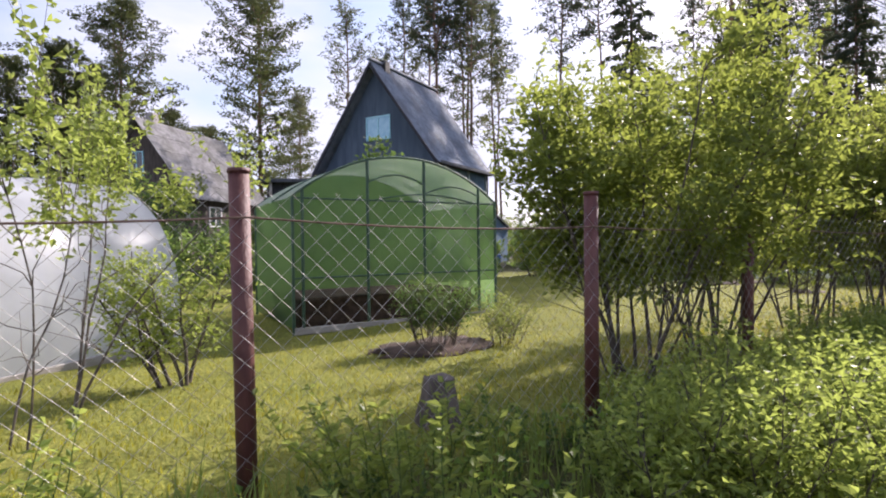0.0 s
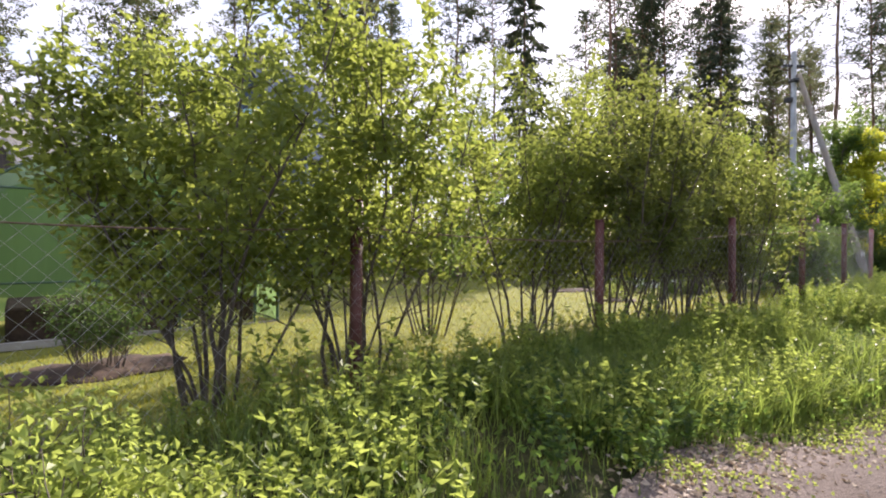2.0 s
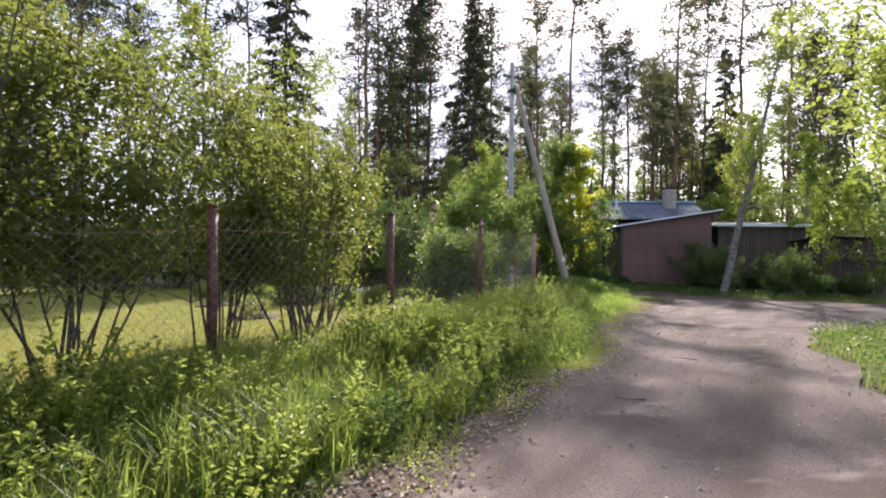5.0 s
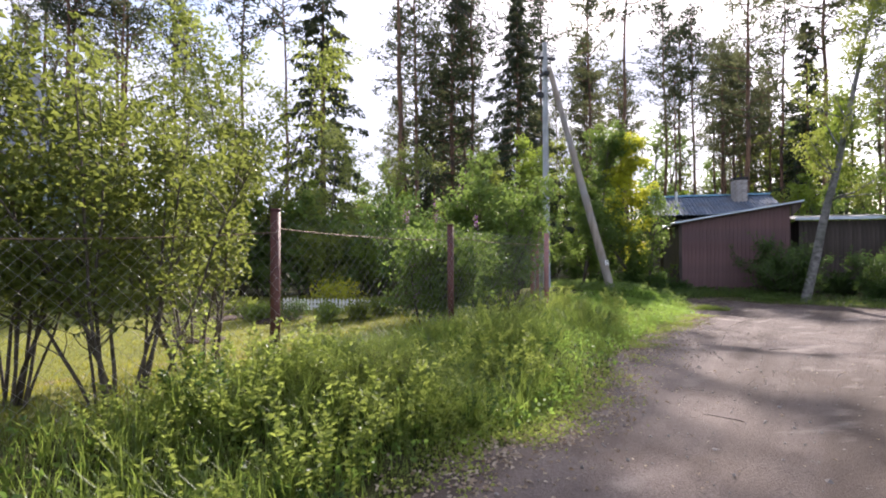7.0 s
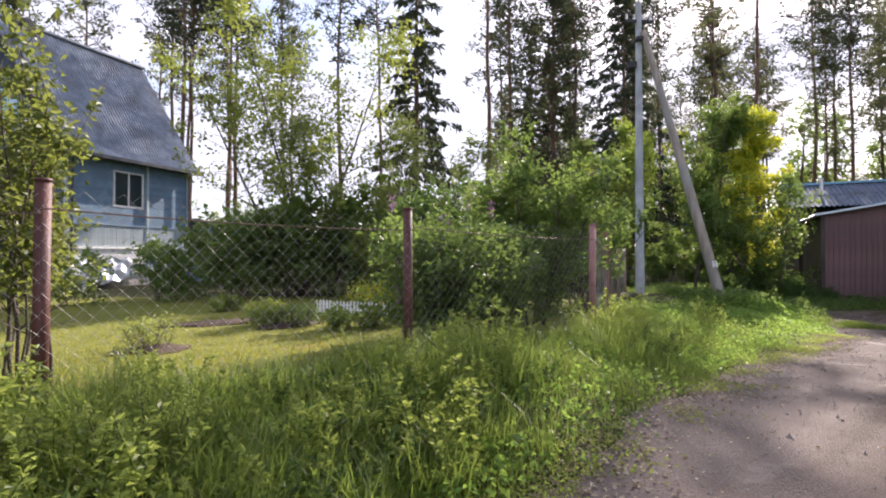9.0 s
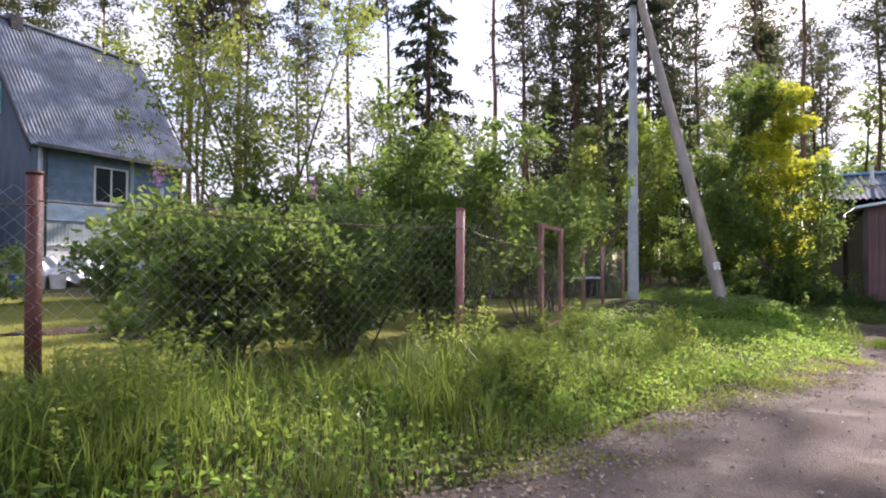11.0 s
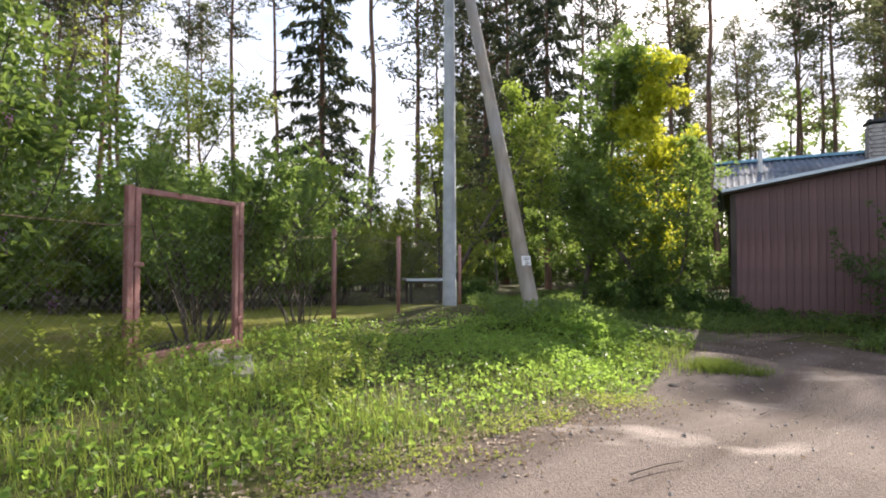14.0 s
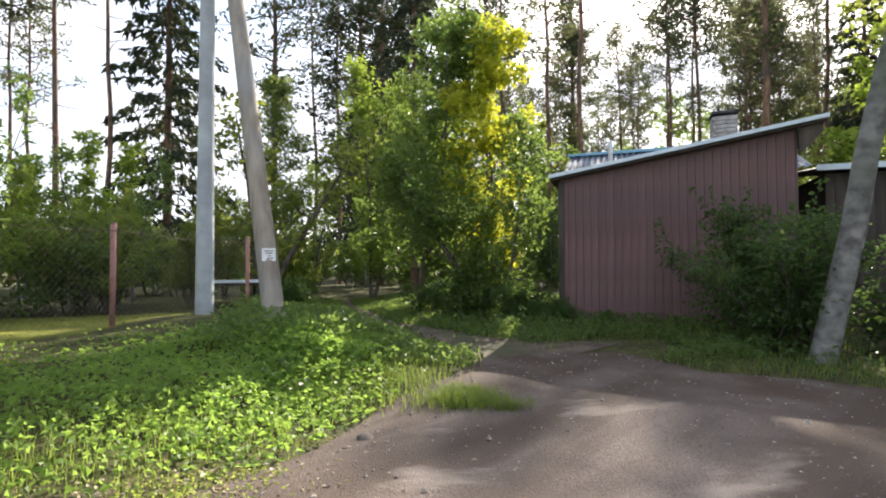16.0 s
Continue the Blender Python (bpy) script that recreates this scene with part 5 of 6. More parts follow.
# garden table behind the fence
tb = thing("garden_table", (19.75, 27.6, gz(19.75, 27.6)), .25, "pale weathered wooden garden table on the grass behind the fence", "table")
for i in range(5):
    part("board", box("board", (-.75, -.4 + i * .16, .72), (.75, -.25 + i * .16, .76), MAT["grey_wood"], .004), tb)
for x_ in (-.6, .6):
    for y_ in (-.32, .32):
        part("leg", box("leg", (x_ - .04, y_ - .04, 0), (x_ + .04, y_ + .04, .72), MAT["old_wood"], .004), tb)
part("tabletop_edge", box("tabletop_edge", (-.77, -.43, .7), (.77, -.405, .765), MAT["edge_tin"], .003), tb, "pale metal table edge")
part("apron", box("apron", (-.64, -.34, .62), (.64, -.3, .72), MAT["old_wood"], .004), tb)
part("apron", box("apron", (-.64, .3, .62), (.64, .34, .72), MAT["old_wood"], .004), tb)
# stepping boards before the gate
for i, (x_, y_, a_) in enumerate(((17.35, 17.1, .9), (17.75, 16.75, .8))):
    thing("plank", (x_, y_, gz(x_, y_) + .005), a_ + 1.1, "old grey plank lying in the grass before the gate", "plank", "planks before the gate", data=box("plank", (-.55, -.09, 0), (.55, .09, .035), MAT["grey_wood"], .006))

# ---------------------------------------------------------------- trees


def pine_data(seed, height=23.0, r0=.17, crown=.45, dark=False, dead=9):
    rng = np.random.default_rng(seed)
    trunk = [np.array([0, 0, -.2])]
    for i in range(10):
        trunk.append(trunk[-1] + np.array([rng.normal() * .07, rng.normal() * .07, height / 10]))
    trunk = np.array(trunk)
    rad = np.linspace(r0, r0 * .25, 11) * np.array([1.25] + [1] * 10)
    wood = [(trunk, rad)]
    at = lambda z: np.array([np.interp(z, trunk[:, 2], trunk[:, k]) for k in (0, 1)] + [z])
    for _ in range(dead):
        z = height * rng.uniform(.2, 1 - crown)
        a = rng.uniform(0, 2 * np.pi)
        q, rr = limb(rng, at(z), (math.cos(a), math.sin(a), rng.uniform(-.3, .4)), rng.uniform(.8, 2.2), .035, .01, .5, 4)
        wood.append((q, rr))
    cen, rad_c = [], []
    n = 26
    for i in range(n):
        k = (i + rng.uniform(0, 1)) / n
        z = height * (1 - crown + crown * k)
        a = i * 2.4 + rng.normal() * .4
        ln = (2.9 * (1 - k) ** .6 + .5) * rng.uniform(.6, 1.15) * (.6 if k < .12 else 1)
        q, rr = limb(rng, at(z), (math.cos(a), math.sin(a), .15 + .6 * k), ln, .05, .012, .45, 5, .4)
        wood.append((q, rr))
        for j in (2, 3, 4, 5):
            for _ in range(2):
                cen.append(q[j] + rng.normal(size=3) * (.35, .35, .2))
                rad_c.append(rng.uniform(.3, .6))
    cen, rad_c = np.array(cen), np.array(rad_c)
    pts = clumps(rng, cen, rad_c, 2000, .5)
    v, f = leaves_arrays(rng, pts, .35, .125, up=.3)
    return [("trunk", tubes_mesh("trunk", wood, MAT["bark_pine"], 6, twig=.05)), ("crown", np_mesh("crown", v, f, MAT["needles_dark" if dark else "needles"]))]


def spruce_data(seed, height=18.0, width=2.6, low=.12, count=9000, taper=.8):
    rng = np.random.default_rng(seed)
    wood = [(np.array([[0, 0, -.2], [0, 0, height * .5], [0, 0, height]]), np.array([.2, .12, .02]))]
    pts, dirs = [], []
    n = int(height * 6)
    for i in range(n):
        k = i / n
        z = height * (low + (1 - low) * k)
        a = i * 2.4 + rng.normal() * .3
        ln = width * (1 - k) ** taper * (.7 + .5 * math.sin(k * 21 + seed) ** 2 if taper < .7 else 1) * rng.uniform(.6, 1.15) + .15
        t = np.linspace(0, 1, 7)
        q = np.stack([math.cos(a) * ln * t, math.sin(a) * ln * t, z + ln * (.12 * t - .55 * t ** 2 + .22 * t ** 3)], -1)
        wood.append((q, np.linspace(.03, .006, 7)))
        m = int(count / n * (ln / width + .25) * 1.4)
        u = rng.uniform(.15, 1, m)
        side = rng.uniform(-1, 1, m) * .32 * ln * (1.1 - u)
        p = np.stack([np.interp(u, t, q[:, k_]) for k_ in range(3)], -1) + np.stack([-math.sin(a) * side, math.cos(a) * side, -np.abs(rng.normal(size=m)) * .12], -1)
        d = unit(np.stack([math.cos(a) * .6 + rng.normal(size=m) * .5, math.sin(a) * .6 + rng.normal(size=m) * .5, -.7 + rng.normal(size=m) * .3], -1))
        pts.append(p)
        dirs.append(d)
    pts, dirs = np.concatenate(pts), np.concatenate(dirs)
    v, f = leaves_arrays(rng, pts, .4, .15, dirs=dirs)
    return [("trunk", tubes_mesh("trunk", wood, MAT["bark_pine"], 6, twig=.05)), ("crown", np_mesh("crown", v, f, MAT["needles_dark"]))]


def leaf_tree_data(seed, height=8.0, radius=1.8, leaf="leaf", count=8000, leaf_len=.1, trunks=1, bark="bark", low=.2, r0=.09, lean=.15, flat=.9, narrow=.6):
    rng = np.random.default_rng(seed)
    wood, cen = [], []
    for t_ in range(trunks):
        a = rng.uniform(0, 2 * np.pi)
        le = lean * rng.uniform(.4, 1.6) * (1 if trunks == 1 else 2)
        pts, rad = limb(rng, (math.cos(a) * .1 * (trunks > 1), math.sin(a) * .1 * (trunks > 1), -.1), (math.cos(a) * le, math.sin(a) * le, 1), height * rng.uniform(.85, 1), r0, r0 * .15, .25, 12, .1)
        wood.append((pts, rad))
        for j in range(2, 13):
            k = j / 12
            if k < low:
                continue
            for _ in range(3 if count > 4000 else 2):
                b = rng.uniform(0, 2 * np.pi)
                ln = radius * rng.uniform(.5, 1.1) * (1 - abs(k - .5) * 2 * narrow)
                q, rr = limb(rng, pts[j], (math.cos(b), math.sin(b), .65), ln, r0 * .35 * (1.2 - k), .006, .6, 5, .4)
                wood.append((q, rr))
                cen += [q[2] + rng.normal(size=3) * .1, q[3], q[4], q[5]]
    cen = np.array(cen)
    pts = clumps(rng, cen, rng.uniform(.18, .5, len(cen)) * (.4 + radius * .28), count, flat)
    v, f = leaves_arrays(rng, pts, leaf_len, leaf_len * .65)
    return [("trunk", tubes_mesh("trunk", wood, MAT[bark], 6, twig=r0 * .5)), ("crown", np_mesh("crown", v, f, MAT[leaf]))]


def full_conifer_data(seed, height=25.0, width=5.0, low=.1, mat="needles_olive", count=17000):
    """An old conifer with a wide, uneven crown of heavy tufted boughs."""
    rng = np.random.default_rng(seed)
    wood = [(np.array([[0, 0, -.2], [.15, .1, height * .5], [0, 0, height]]), np.array([.26, .17, .03]))]
    cen, rad = [], []
    n = int(height * 3.4)
    for i in range(n):
        k = (i + rng.uniform(0, 1)) / n
        z = height * (low + (1 - low) * k)
        a = i * 2.4 + rng.normal() * .5
        ln = width * min(1, (1.02 - k) * 2.4) ** .6 * rng.uniform(.45, 1.1) + .2
        q, rr = limb(rng, (0, 0, z), (math.cos(a), math.sin(a), .05 + .5 * k), ln, .06, .012, .4, 6, .35)
        wood.append((q, rr))
        for j in (2, 3, 4, 5, 6):
            for _ in range(2):
                cen.append(q[j] + rng.normal(size=3) * (.3, .3, .15) - (0, 0, .12))
                rad.append(rng.uniform(.45, 1.0))
    pts = clumps(rng, np.array(cen), np.array(rad), count, .34)
    v, f = leaves_arrays(rng, pts, .34, .15, up=.1)
    return [("trunk", tubes_mesh("trunk", wood, MAT["bark_pine"], 6, twig=.05)), ("crown", np_mesh("crown", v, f, MAT[mat]))]


FULL = [full_conifer_data(190, 25, 6.0), full_conifer_data(191, 22, 5.4, .12), full_conifer_data(192, 26, 4.4, .2, "needles_dark", 11000), full_conifer_data(193, 24, 3.8, .3, "needles", 9000)]
PINES = [pine_data(100 + i, h, r, c, i % 2 == 1, 9) for i, (h, r, c) in enumerate([(23, .17, .45), (25, .19, .38), (21, .15, .5), (24, .16, .3), (22, .2, .55)])]
SPRUCES = [spruce_data(120, 19, 2.9, .1, 5000), spruce_data(121, 15, 3.7, .15, 5500), spruce_data(122, 20, 4.3, .15, 6500), spruce_data(123, 20, 4.4, .08, 9000, .5)]
YOUNG = [leaf_tree_data(130, 5.5, 1.5, "leaf", 1700, .175, 2, low=.12), leaf_tree_data(131, 7.0, 1.5, "leaf_sunny", 1700, .175, 1, "bark_birch", low=.2),
         leaf_tree_data(132, 4.2, 1.5, "leaf_dark", 1600, .165, 2, low=.08), leaf_tree_data(133, 9.0, 1.9, "leaf_sunny", 2200, .195, 1, "bark", low=.2),
         leaf_tree_data(134, 6.0, 1.4, "leaf_blue", 1700, .165, 2, low=.1)]


def polar(base, bearing, dist):
    """A place seen from base under a bearing, degrees to the left of +y."""
    a = radians(bearing)
    return base[0] - math.sin(a) * dist, base[1] + math.cos(a) * dist


taken = []


def tall(at, k, turn=None, scale=1.0, label="tall straight pine with bare reddish trunk and high crown"):
    taken.append(at)
    return plant("pine", PINES[k], at, rng.uniform(0, 6) if turn is None else turn, label, "tree", "pines", scale)


V0, V4, V9, V14 = (1.55, .34), (7.15, 2.47), (12.7, 6.14), (19.57, 11.27)
for b, d, k, s in ((15.6, 47, 0, .95), (9.1, 50, 1, 1), (5.3, 44, 3, 1), (2.3, 46, 1, .95), (-1.2, 52, 2, 1.0), (-20.5, 55, 3, 1), (-23.9, 52, 0, .9), (-27.9, 50, 1, 1), (12.5, 58, 4, 1)):
    tall(polar(V0, b, d), k, None, s)
for b, d, k, s in ((14.1, 46, 0, 1), (9.8, 42, 4, 1), (-27.3, 46, 3, 1), (-29.5, 50, 1, 1), (-34.7, 44, 0, 1), (-38.2, 40, 3, 1.05), (-41.7, 46, 2, .76), (-43.4, 49, 1, .86),
                   (-47.7, 42, 4, 1), (-53.1, 38, 0, 1), (-57.1, 46, 1, 1), (-50.5, 50, 3, 1), (-45.6, 55, 4, .95)):
    tall(polar(V4, b, d * (1.12 if b < -20 else 1)), k, None, s * (1.08 if b < -20 else 1))
tall((16.9, 36.2), 3, 1.0, 1.08, "tall pine with a thick bare trunk and some dead side branches")
tall((19.4, 40.4), 4, 2.0)
tall((7.6, 44.8), 1, 2.0)
tall((10.3, 43.9), 3, 1.0)
for b, d, k, s in ((23.4, 44, 3, 1), (-10.7, 36, 1, 1), (-11.9, 42, 3, 1), (-18.9, 40, 1, 1), (-21.2, 46, 0, 1), (-27.1, 42, 3, 1), (-32.0, 45, 4, 1), (-36.4, 38, 1, 1), (-38.7, 42, 3, 1), (-43, 40, 2, 1)):
    tall(polar(V14, b, d * (1.25 if b < 0 else 1)), k, None, s * (1.1 if b < 0 else 1))
for b, d, k in ((22.8, 40, 1), (18.9, 42, 3)):
    tall(polar(V9, b, d), k)
r2 = np.random.default_rng(11)
while len(taken) < 100:
    a, d = r2.uniform(-80, -8), r2.uniform(58, 98)
    at = polar((14, 8), a, d)
    if min(math.hypot(at[0] - q[0], at[1] - q[1]) for q in taken) > 3.0 and not (-12 < at[0] < -1 and at[1] < 48):
        tall(at, int(r2.integers(0, 5)), None, r2.uniform(.9, 1.15))

SPRUCE_AT = [((13.2, 44.8), 0, 1.4), (polar(V4, -19.5, 56), 0, 1.1), (polar(V0, -33, 45), 2, 1.0), (polar(V14, -6, 46), 2, .9), (polar(V4, -52, 56), 0, 1.1)]
for at, k, s in SPRUCE_AT:
    plant("spruce", SPRUCES[k], at, rng.uniform(0, 6), "dark spruce with drooping boughs behind the gardens", "tree", "spruces", s)
for b, d, k, s in ((24.2, 54, 0, 1.06), (36.3, 56, 0, .93), (40.8, 58, 1, .86), (44.5, 60, 1, .8), (48, 52, 0, .78), (32.2, 66, 1, .72), (28.9, 62, 1, .62), (38.6, 66, 0, .8), (51, 56, 1, .8), (20.3, 66, 3, .8)):
    plant("conifer", FULL[k], polar(V0, b, d), rng.uniform(0, 6), "broad old conifer with heavy olive-green boughs behind the houses", "tree", "conifers behind the houses", s)
for b, d, k, s in ((-21, 47, 2, 1), (-33.5, 66, 3, .95), (-46.5, 68, 3, .95), (-59, 66, 3, 1), (-70, 60, 3, 1)):
    plant("conifer", FULL[k], polar(V4, b, d), rng.uniform(0, 6), "broad dark conifer standing among the pines of the wood", "tree", "conifers in the wood", s)

# garden and roadside trees
ORCHARD = leaf_tree_data(140, 9.6, 3.0, "leaf", 9500, .15, 4, "bark", .25, .07, .2, .9, .4)
plant("tree", ORCHARD, (8.9, 25.4), .4, "many-stemmed bird-cherry tree with pale leaves on the lawn", "tree")
plant("tree", leaf_tree_data(141, 7.0, 1.9, "leaf_pale", 10000, .11, 3, "bark", .3, .06, .2, .9, .4), (12.0, 24.5), 1.4, "small tree with silvery pale foliage behind the lawn", "tree")
plant("tree", leaf_tree_data(142, 7.4, 1.6, "leaf_yellow", 8500, .14, 1, "bark", .12, .08, .06, .9, .5), (26.1, 25.6), .4, "slender tree with golden yellow-green leaves beside the shed", "tree")
plant("tree", leaf_tree_data(143, 7.8, 2.2, "leaf_lilac", 13000, .14, 2, "bark", .06, .08, .1, .9, .35), (24.5, 27.6), 2.4, "dense green young maple by the track", "tree")
plant("tree", leaf_tree_data(144, 4.6, 1.75, "leaf_lilac", 8500, .12, 3, "bark", .04, .05, .2), (25.9, 24.5), 1.0, "leafy green young tree at the shed's corner", "tree")
plant("tree", leaf_tree_data(145, 8.0, 2.1, "leaf_sunny", 8000, .13, 2, "bark", .1, .08, .1), (23.6, 32.5), 1.0, "green young tree at the end of the track", "tree")
plant("tree", leaf_tree_data(146, 7.5, 2.0, "leaf_pale", 12000, .1, 1, "bark_birch", .15, .08, .1), (20.2, 31.5), 1.0, "young birch with light leaves behind the pole", "tree")
plant("tree", leaf_tree_data(147, 7.4, 2.8, "leaf_weed", 15000, .1, 2, "bark", .22, .07, .05, .9, .3), (17.3, 6.1), 1.0, "birch with hanging sunlit yellow-green leaves beside the road", "tree")
plant("tree", leaf_tree_data(148, 6.5, 2.0, "leaf", 7500, .08, 2, "bark", .15, .08, .2), (25.5, 6.5), 1.0, "leafy green tree beside the road", "tree")
plant("bush", bush_data(149, 2.5, 1.5, "leaf_dark", 9500, .09, 16, .05, .9, .016), (29.0, 20.3), 1.0, "wide dark green shrub against the shed wall", "bush")
plant("bush", bush_data(150, 2.2, 1.4, "leaf_dark", 7500, .09, 16, .05, .9, .016), (31.4, 18.3), 2.0, "wide dark green shrub beside the road", "bush")
BIRCH = leaf_tree_data(151, 12, 2.6, "leaf", 8000, .1, 1, "bark_birch", .3, .18, .01)
plant("birch", BIRCH, (28.85, 19.28), 0, "leaning birch with a grey trunk among roadside shrubs", "tree").rotation_euler = (.13, .04, 0)

# belt of young trees behind gardens and along the wood's edge
r3 = np.random.default_rng(5)
BELT = []
for base, b0, b1, d0, d1, n in (((14, 8), -24, 12, 19, 28, 18), (V14, -75, -38, 19, 32, 16), (V14, -38, -8, 22, 34, 20), (V0, 12, 30, 34, 50, 8), (V0, 36, 62, 44, 56, 10), ((14, 8), -70, 4, 38, 60, 46), (V0, -10, 8, 26, 34, 9), ((14, 8), 18, 34, 30, 40, 8)):
    for _ in range(n):
        BELT.append(polar(base, r3.uniform(b0, b1), r3.uniform(d0, d1)))
KEEP_OUT = [((24.8, 25), 4.2), ((28.5, 21), 4.5), ((22.3, 29), 1.8), ((31.5, 27), 5.0), ((35, 20), 4.0), ((-1, 30), 7.5), ((-6, 39), 8.5), ((-20, 38), 6.5), ((11, 19), 4.0), ((19.7, 27.6), 1.3), ((2, 24), 4.0), ((17.5, 22.5), 2.2), ((27, 37), 4.5), ((30, 34.5), 4)]
placed = 0
for at in BELT:
    if any(math.hypot(at[0] - c[0], at[1] - c[1]) < r_ for c, r_ in KEEP_OUT) or inside(ROAD, np.array([at[0]]), np.array([at[1]]))[0]:
        continue
    k = int(r3.integers(0, 5))
    low_belt = at[0] < 17.5 + (at[1] - 20) * .25 and math.hypot(at[0] - 14, at[1] - 8) < 38
    if low_belt:
        k = k % 2 if k != 4 else 4
    plant("young_tree", YOUNG[k], at, r3.uniform(0, 6), ("pale", "bright green", "dark green")[k % 3] + " leafy young deciduous tree at the edge of the wood", "tree", "young trees at the wood's edge", .45 if at[0] < 6 and at[1] < 38 else r3.uniform(.5, .75) if low_belt else r3.uniform(.75, 1.2))
for at, k, s_ in (((-2.3, 20.2), 2, 1.2), ((-3.1, 21.0), 0, .85), ((-14.5, 24.0), 2, 1.1), ((-17.0, 27.0), 0, 1.0), ((-12.5, 26.0), 2, .9)):
    plant("young_tree", YOUNG[k], at, at[0], "small leafy tree in front of the old houses", "tree", "small trees by the old houses", s_)
# hedges beside the houses
HEDGE = bush_data(160, 2.0, 1.3, "leaf_blue", 1600, .165, 6, .02, .8, .015, fine=False)
for at, s in (((-6.5, 13), 1), ((-5, 14.2), .9), ((-3.4, 15.4), .9), ((-8, 12.5), 1.1), ((-1.5, 17), .8), ((1.2, 20.5), .9), ((3.2, 21.5), .9), ((-9.6, 13), 1.1), ((5, 23), 1), ((-3.5, 26), 1.1), ((-11.5, 14), 1.2),
              ((-4.6, 24), 1.9), ((14.3, 24.5), 1), ((16.5, 26.5), 1.1), ((12.9, 23.4), .9), ((3.9, 30.6), 1.1), ((5.2, 28.8), 1.1), ((9.4, 27), 1.2), ((-13.5, 13), 1.2), ((-8, 20), 1.3), ((-12, 21), 1.3), ((6.9, 23.9), 1.6), ((8.3, 24.3), 1.75), ((9.7, 24.5), 1.8), ((11.2, 24.7), 1.7), ((12.6, 24.7), 1.6)):
    plant("hedge", HEDGE, at, rng.uniform(0, 6), "green hedge shrub at the far side of the garden", "hedge", "hedge shrubs", s)

# ---------------------------------------------------------------- weeds, grass and litter


def weed_data(seed, height, leaf="leaf_weed", stems=16, per=26, leaf_len=.05, spread=.28):
    rng = np.random.default_rng(seed)
    lines, pts, dirs = [], [], []
    for i in range(stems):
        a = rng.uniform(0, 2 * np.pi)
        r = spread * math.sqrt(rng.uniform(0, 1))
        q, rr = limb(rng, (math.cos(a) * r, math.sin(a) * r, -.03), (math.cos(a) * .3, math.sin(a) * .3, 1), height * rng.uniform(.55, 1.1), .004, .0015, .3, 6, .1)
        lines.append((q, rr))
        t = rng.uniform(.15, 1, per) ** .8
        p = np.stack([np.interp(t * 6, np.arange(7), q[:, k]) for k in range(3)], -1)
        b = rng.uniform(0, 2 * np.pi, per)
        pts.append(p)
        dirs.append(unit(np.stack([np.cos(b), np.sin(b), rng.uniform(.0, .9, per)], -1)))
    v, f = leaves_arrays(rng, np.concatenate(pts), leaf_len, leaf_len * .5, dirs=np.concatenate(dirs))
    return [("stem", tubes_mesh("stems", lines, MAT["leaf_dark"], 3)), ("leaves", np_mesh("leaves", v, f, MAT[leaf]))]


WEEDS = [weed_data(200, .5), weed_data(201, .62, "leaf_weed", 18, 30), weed_data(202, .4, "leaf_weed", 14, 30, .045, .3), weed_data(203, .45, "leaf_dark", 14, 26, .05), weed_data(204, .75, "leaf_weed", 9, 34, .06, .2)]
r4 = np.random.default_rng(9)


def verge_point(lo, hi, f0, f1):
    """A point of the verge: along the road's left edge, a share of the way to the fence."""
    edge = LEFT_EDGE
    k = r4.uniform(lo, hi)
    x = np.interp(k, np.arange(len(edge)), edge[:, 0])
    y = np.interp(k, np.arange(len(edge)), edge[:, 1])
    line = np.concatenate([FENCE, FENCE2[1:]])
    d = np.linalg.norm(line - (x, y), axis=1)
    best, bp = 1e9, None
    for a, b in zip(line[:-1], line[1:]):
        t = np.clip(((np.array((x, y)) - a) @ (b - a)) / ((b - a) @ (b - a)), 0, 1)
        q = a + t * (b - a)
        if np.linalg.norm(q - (x, y)) < best:
            best, bp = np.linalg.norm(q - (x, y)), q
    f = r4.uniform(f0, f1)
    return x + (bp[0] - x) * f, y + (bp[1] - y) * f


CAM_XY = np.array([(1.5, .3), (5.0, 1.6), (7.2, 2.5), (10, 4.0), (12.7, 6.2), (16, 8.7), (19.6, 11.3), (22.4, 13.3)])
SHRUBS = [bush_data(210 + i, h, .42, "leaf_weed", 2500, .034, 14, .1, .45, .006, fine=False) for i, h in enumerate((.85, .6, .48))]
n = 0
while n < 26:
    x, y = verge_point(1.4, 2.6, .1, .55) if n < 20 else verge_point(4.5, 9.5, .3, .6)
    if line_dist(CAM_XY, np.array([x]), np.array([y]))[0] < 1.5:
        continue
    plant("shrub", SHRUBS[n % 3 if n < 24 else 1 + n % 2], (x, y), r4.uniform(0, 6), "low leafy yellow-green shrub on the rough verge", "shrub", "low shrubs on the verge", r4.uniform(.75, 1.1) if n < 20 else r4.uniform(.55, .7))
    n += 1
n = 0
while n < 200:
    x, y = verge_point(1.2, 8.5, .12, 1.0) if n < 160 else verge_point(8, 13.2, .3, 1.0)
    if line_dist(CAM_XY, np.array([x]), np.array([y]))[0] < 1.25:
        continue
    k = int(r4.integers(0, 5))
    plant("weed", WEEDS[k], (x, y), r4.uniform(0, 6), "leafy " + ("dark green" if k == 3 else "yellow-green") + " wild shoots on the grassy verge", "plant", "wild shoots on the verge", r4.uniform(.6, .9) if n % 3 else r4.uniform(.85, 1.2))
    n += 1


def scatter_verge(n, lo, hi, f0, f1):
    return np.array([verge_point(lo, hi, f0, f1) for _ in range(n)])


def stuff(name, v, f, mat, label):
    thing(name, (0, 0, 0), 0, label, "", "", "stuff", np_mesh(name, v, f, mat))


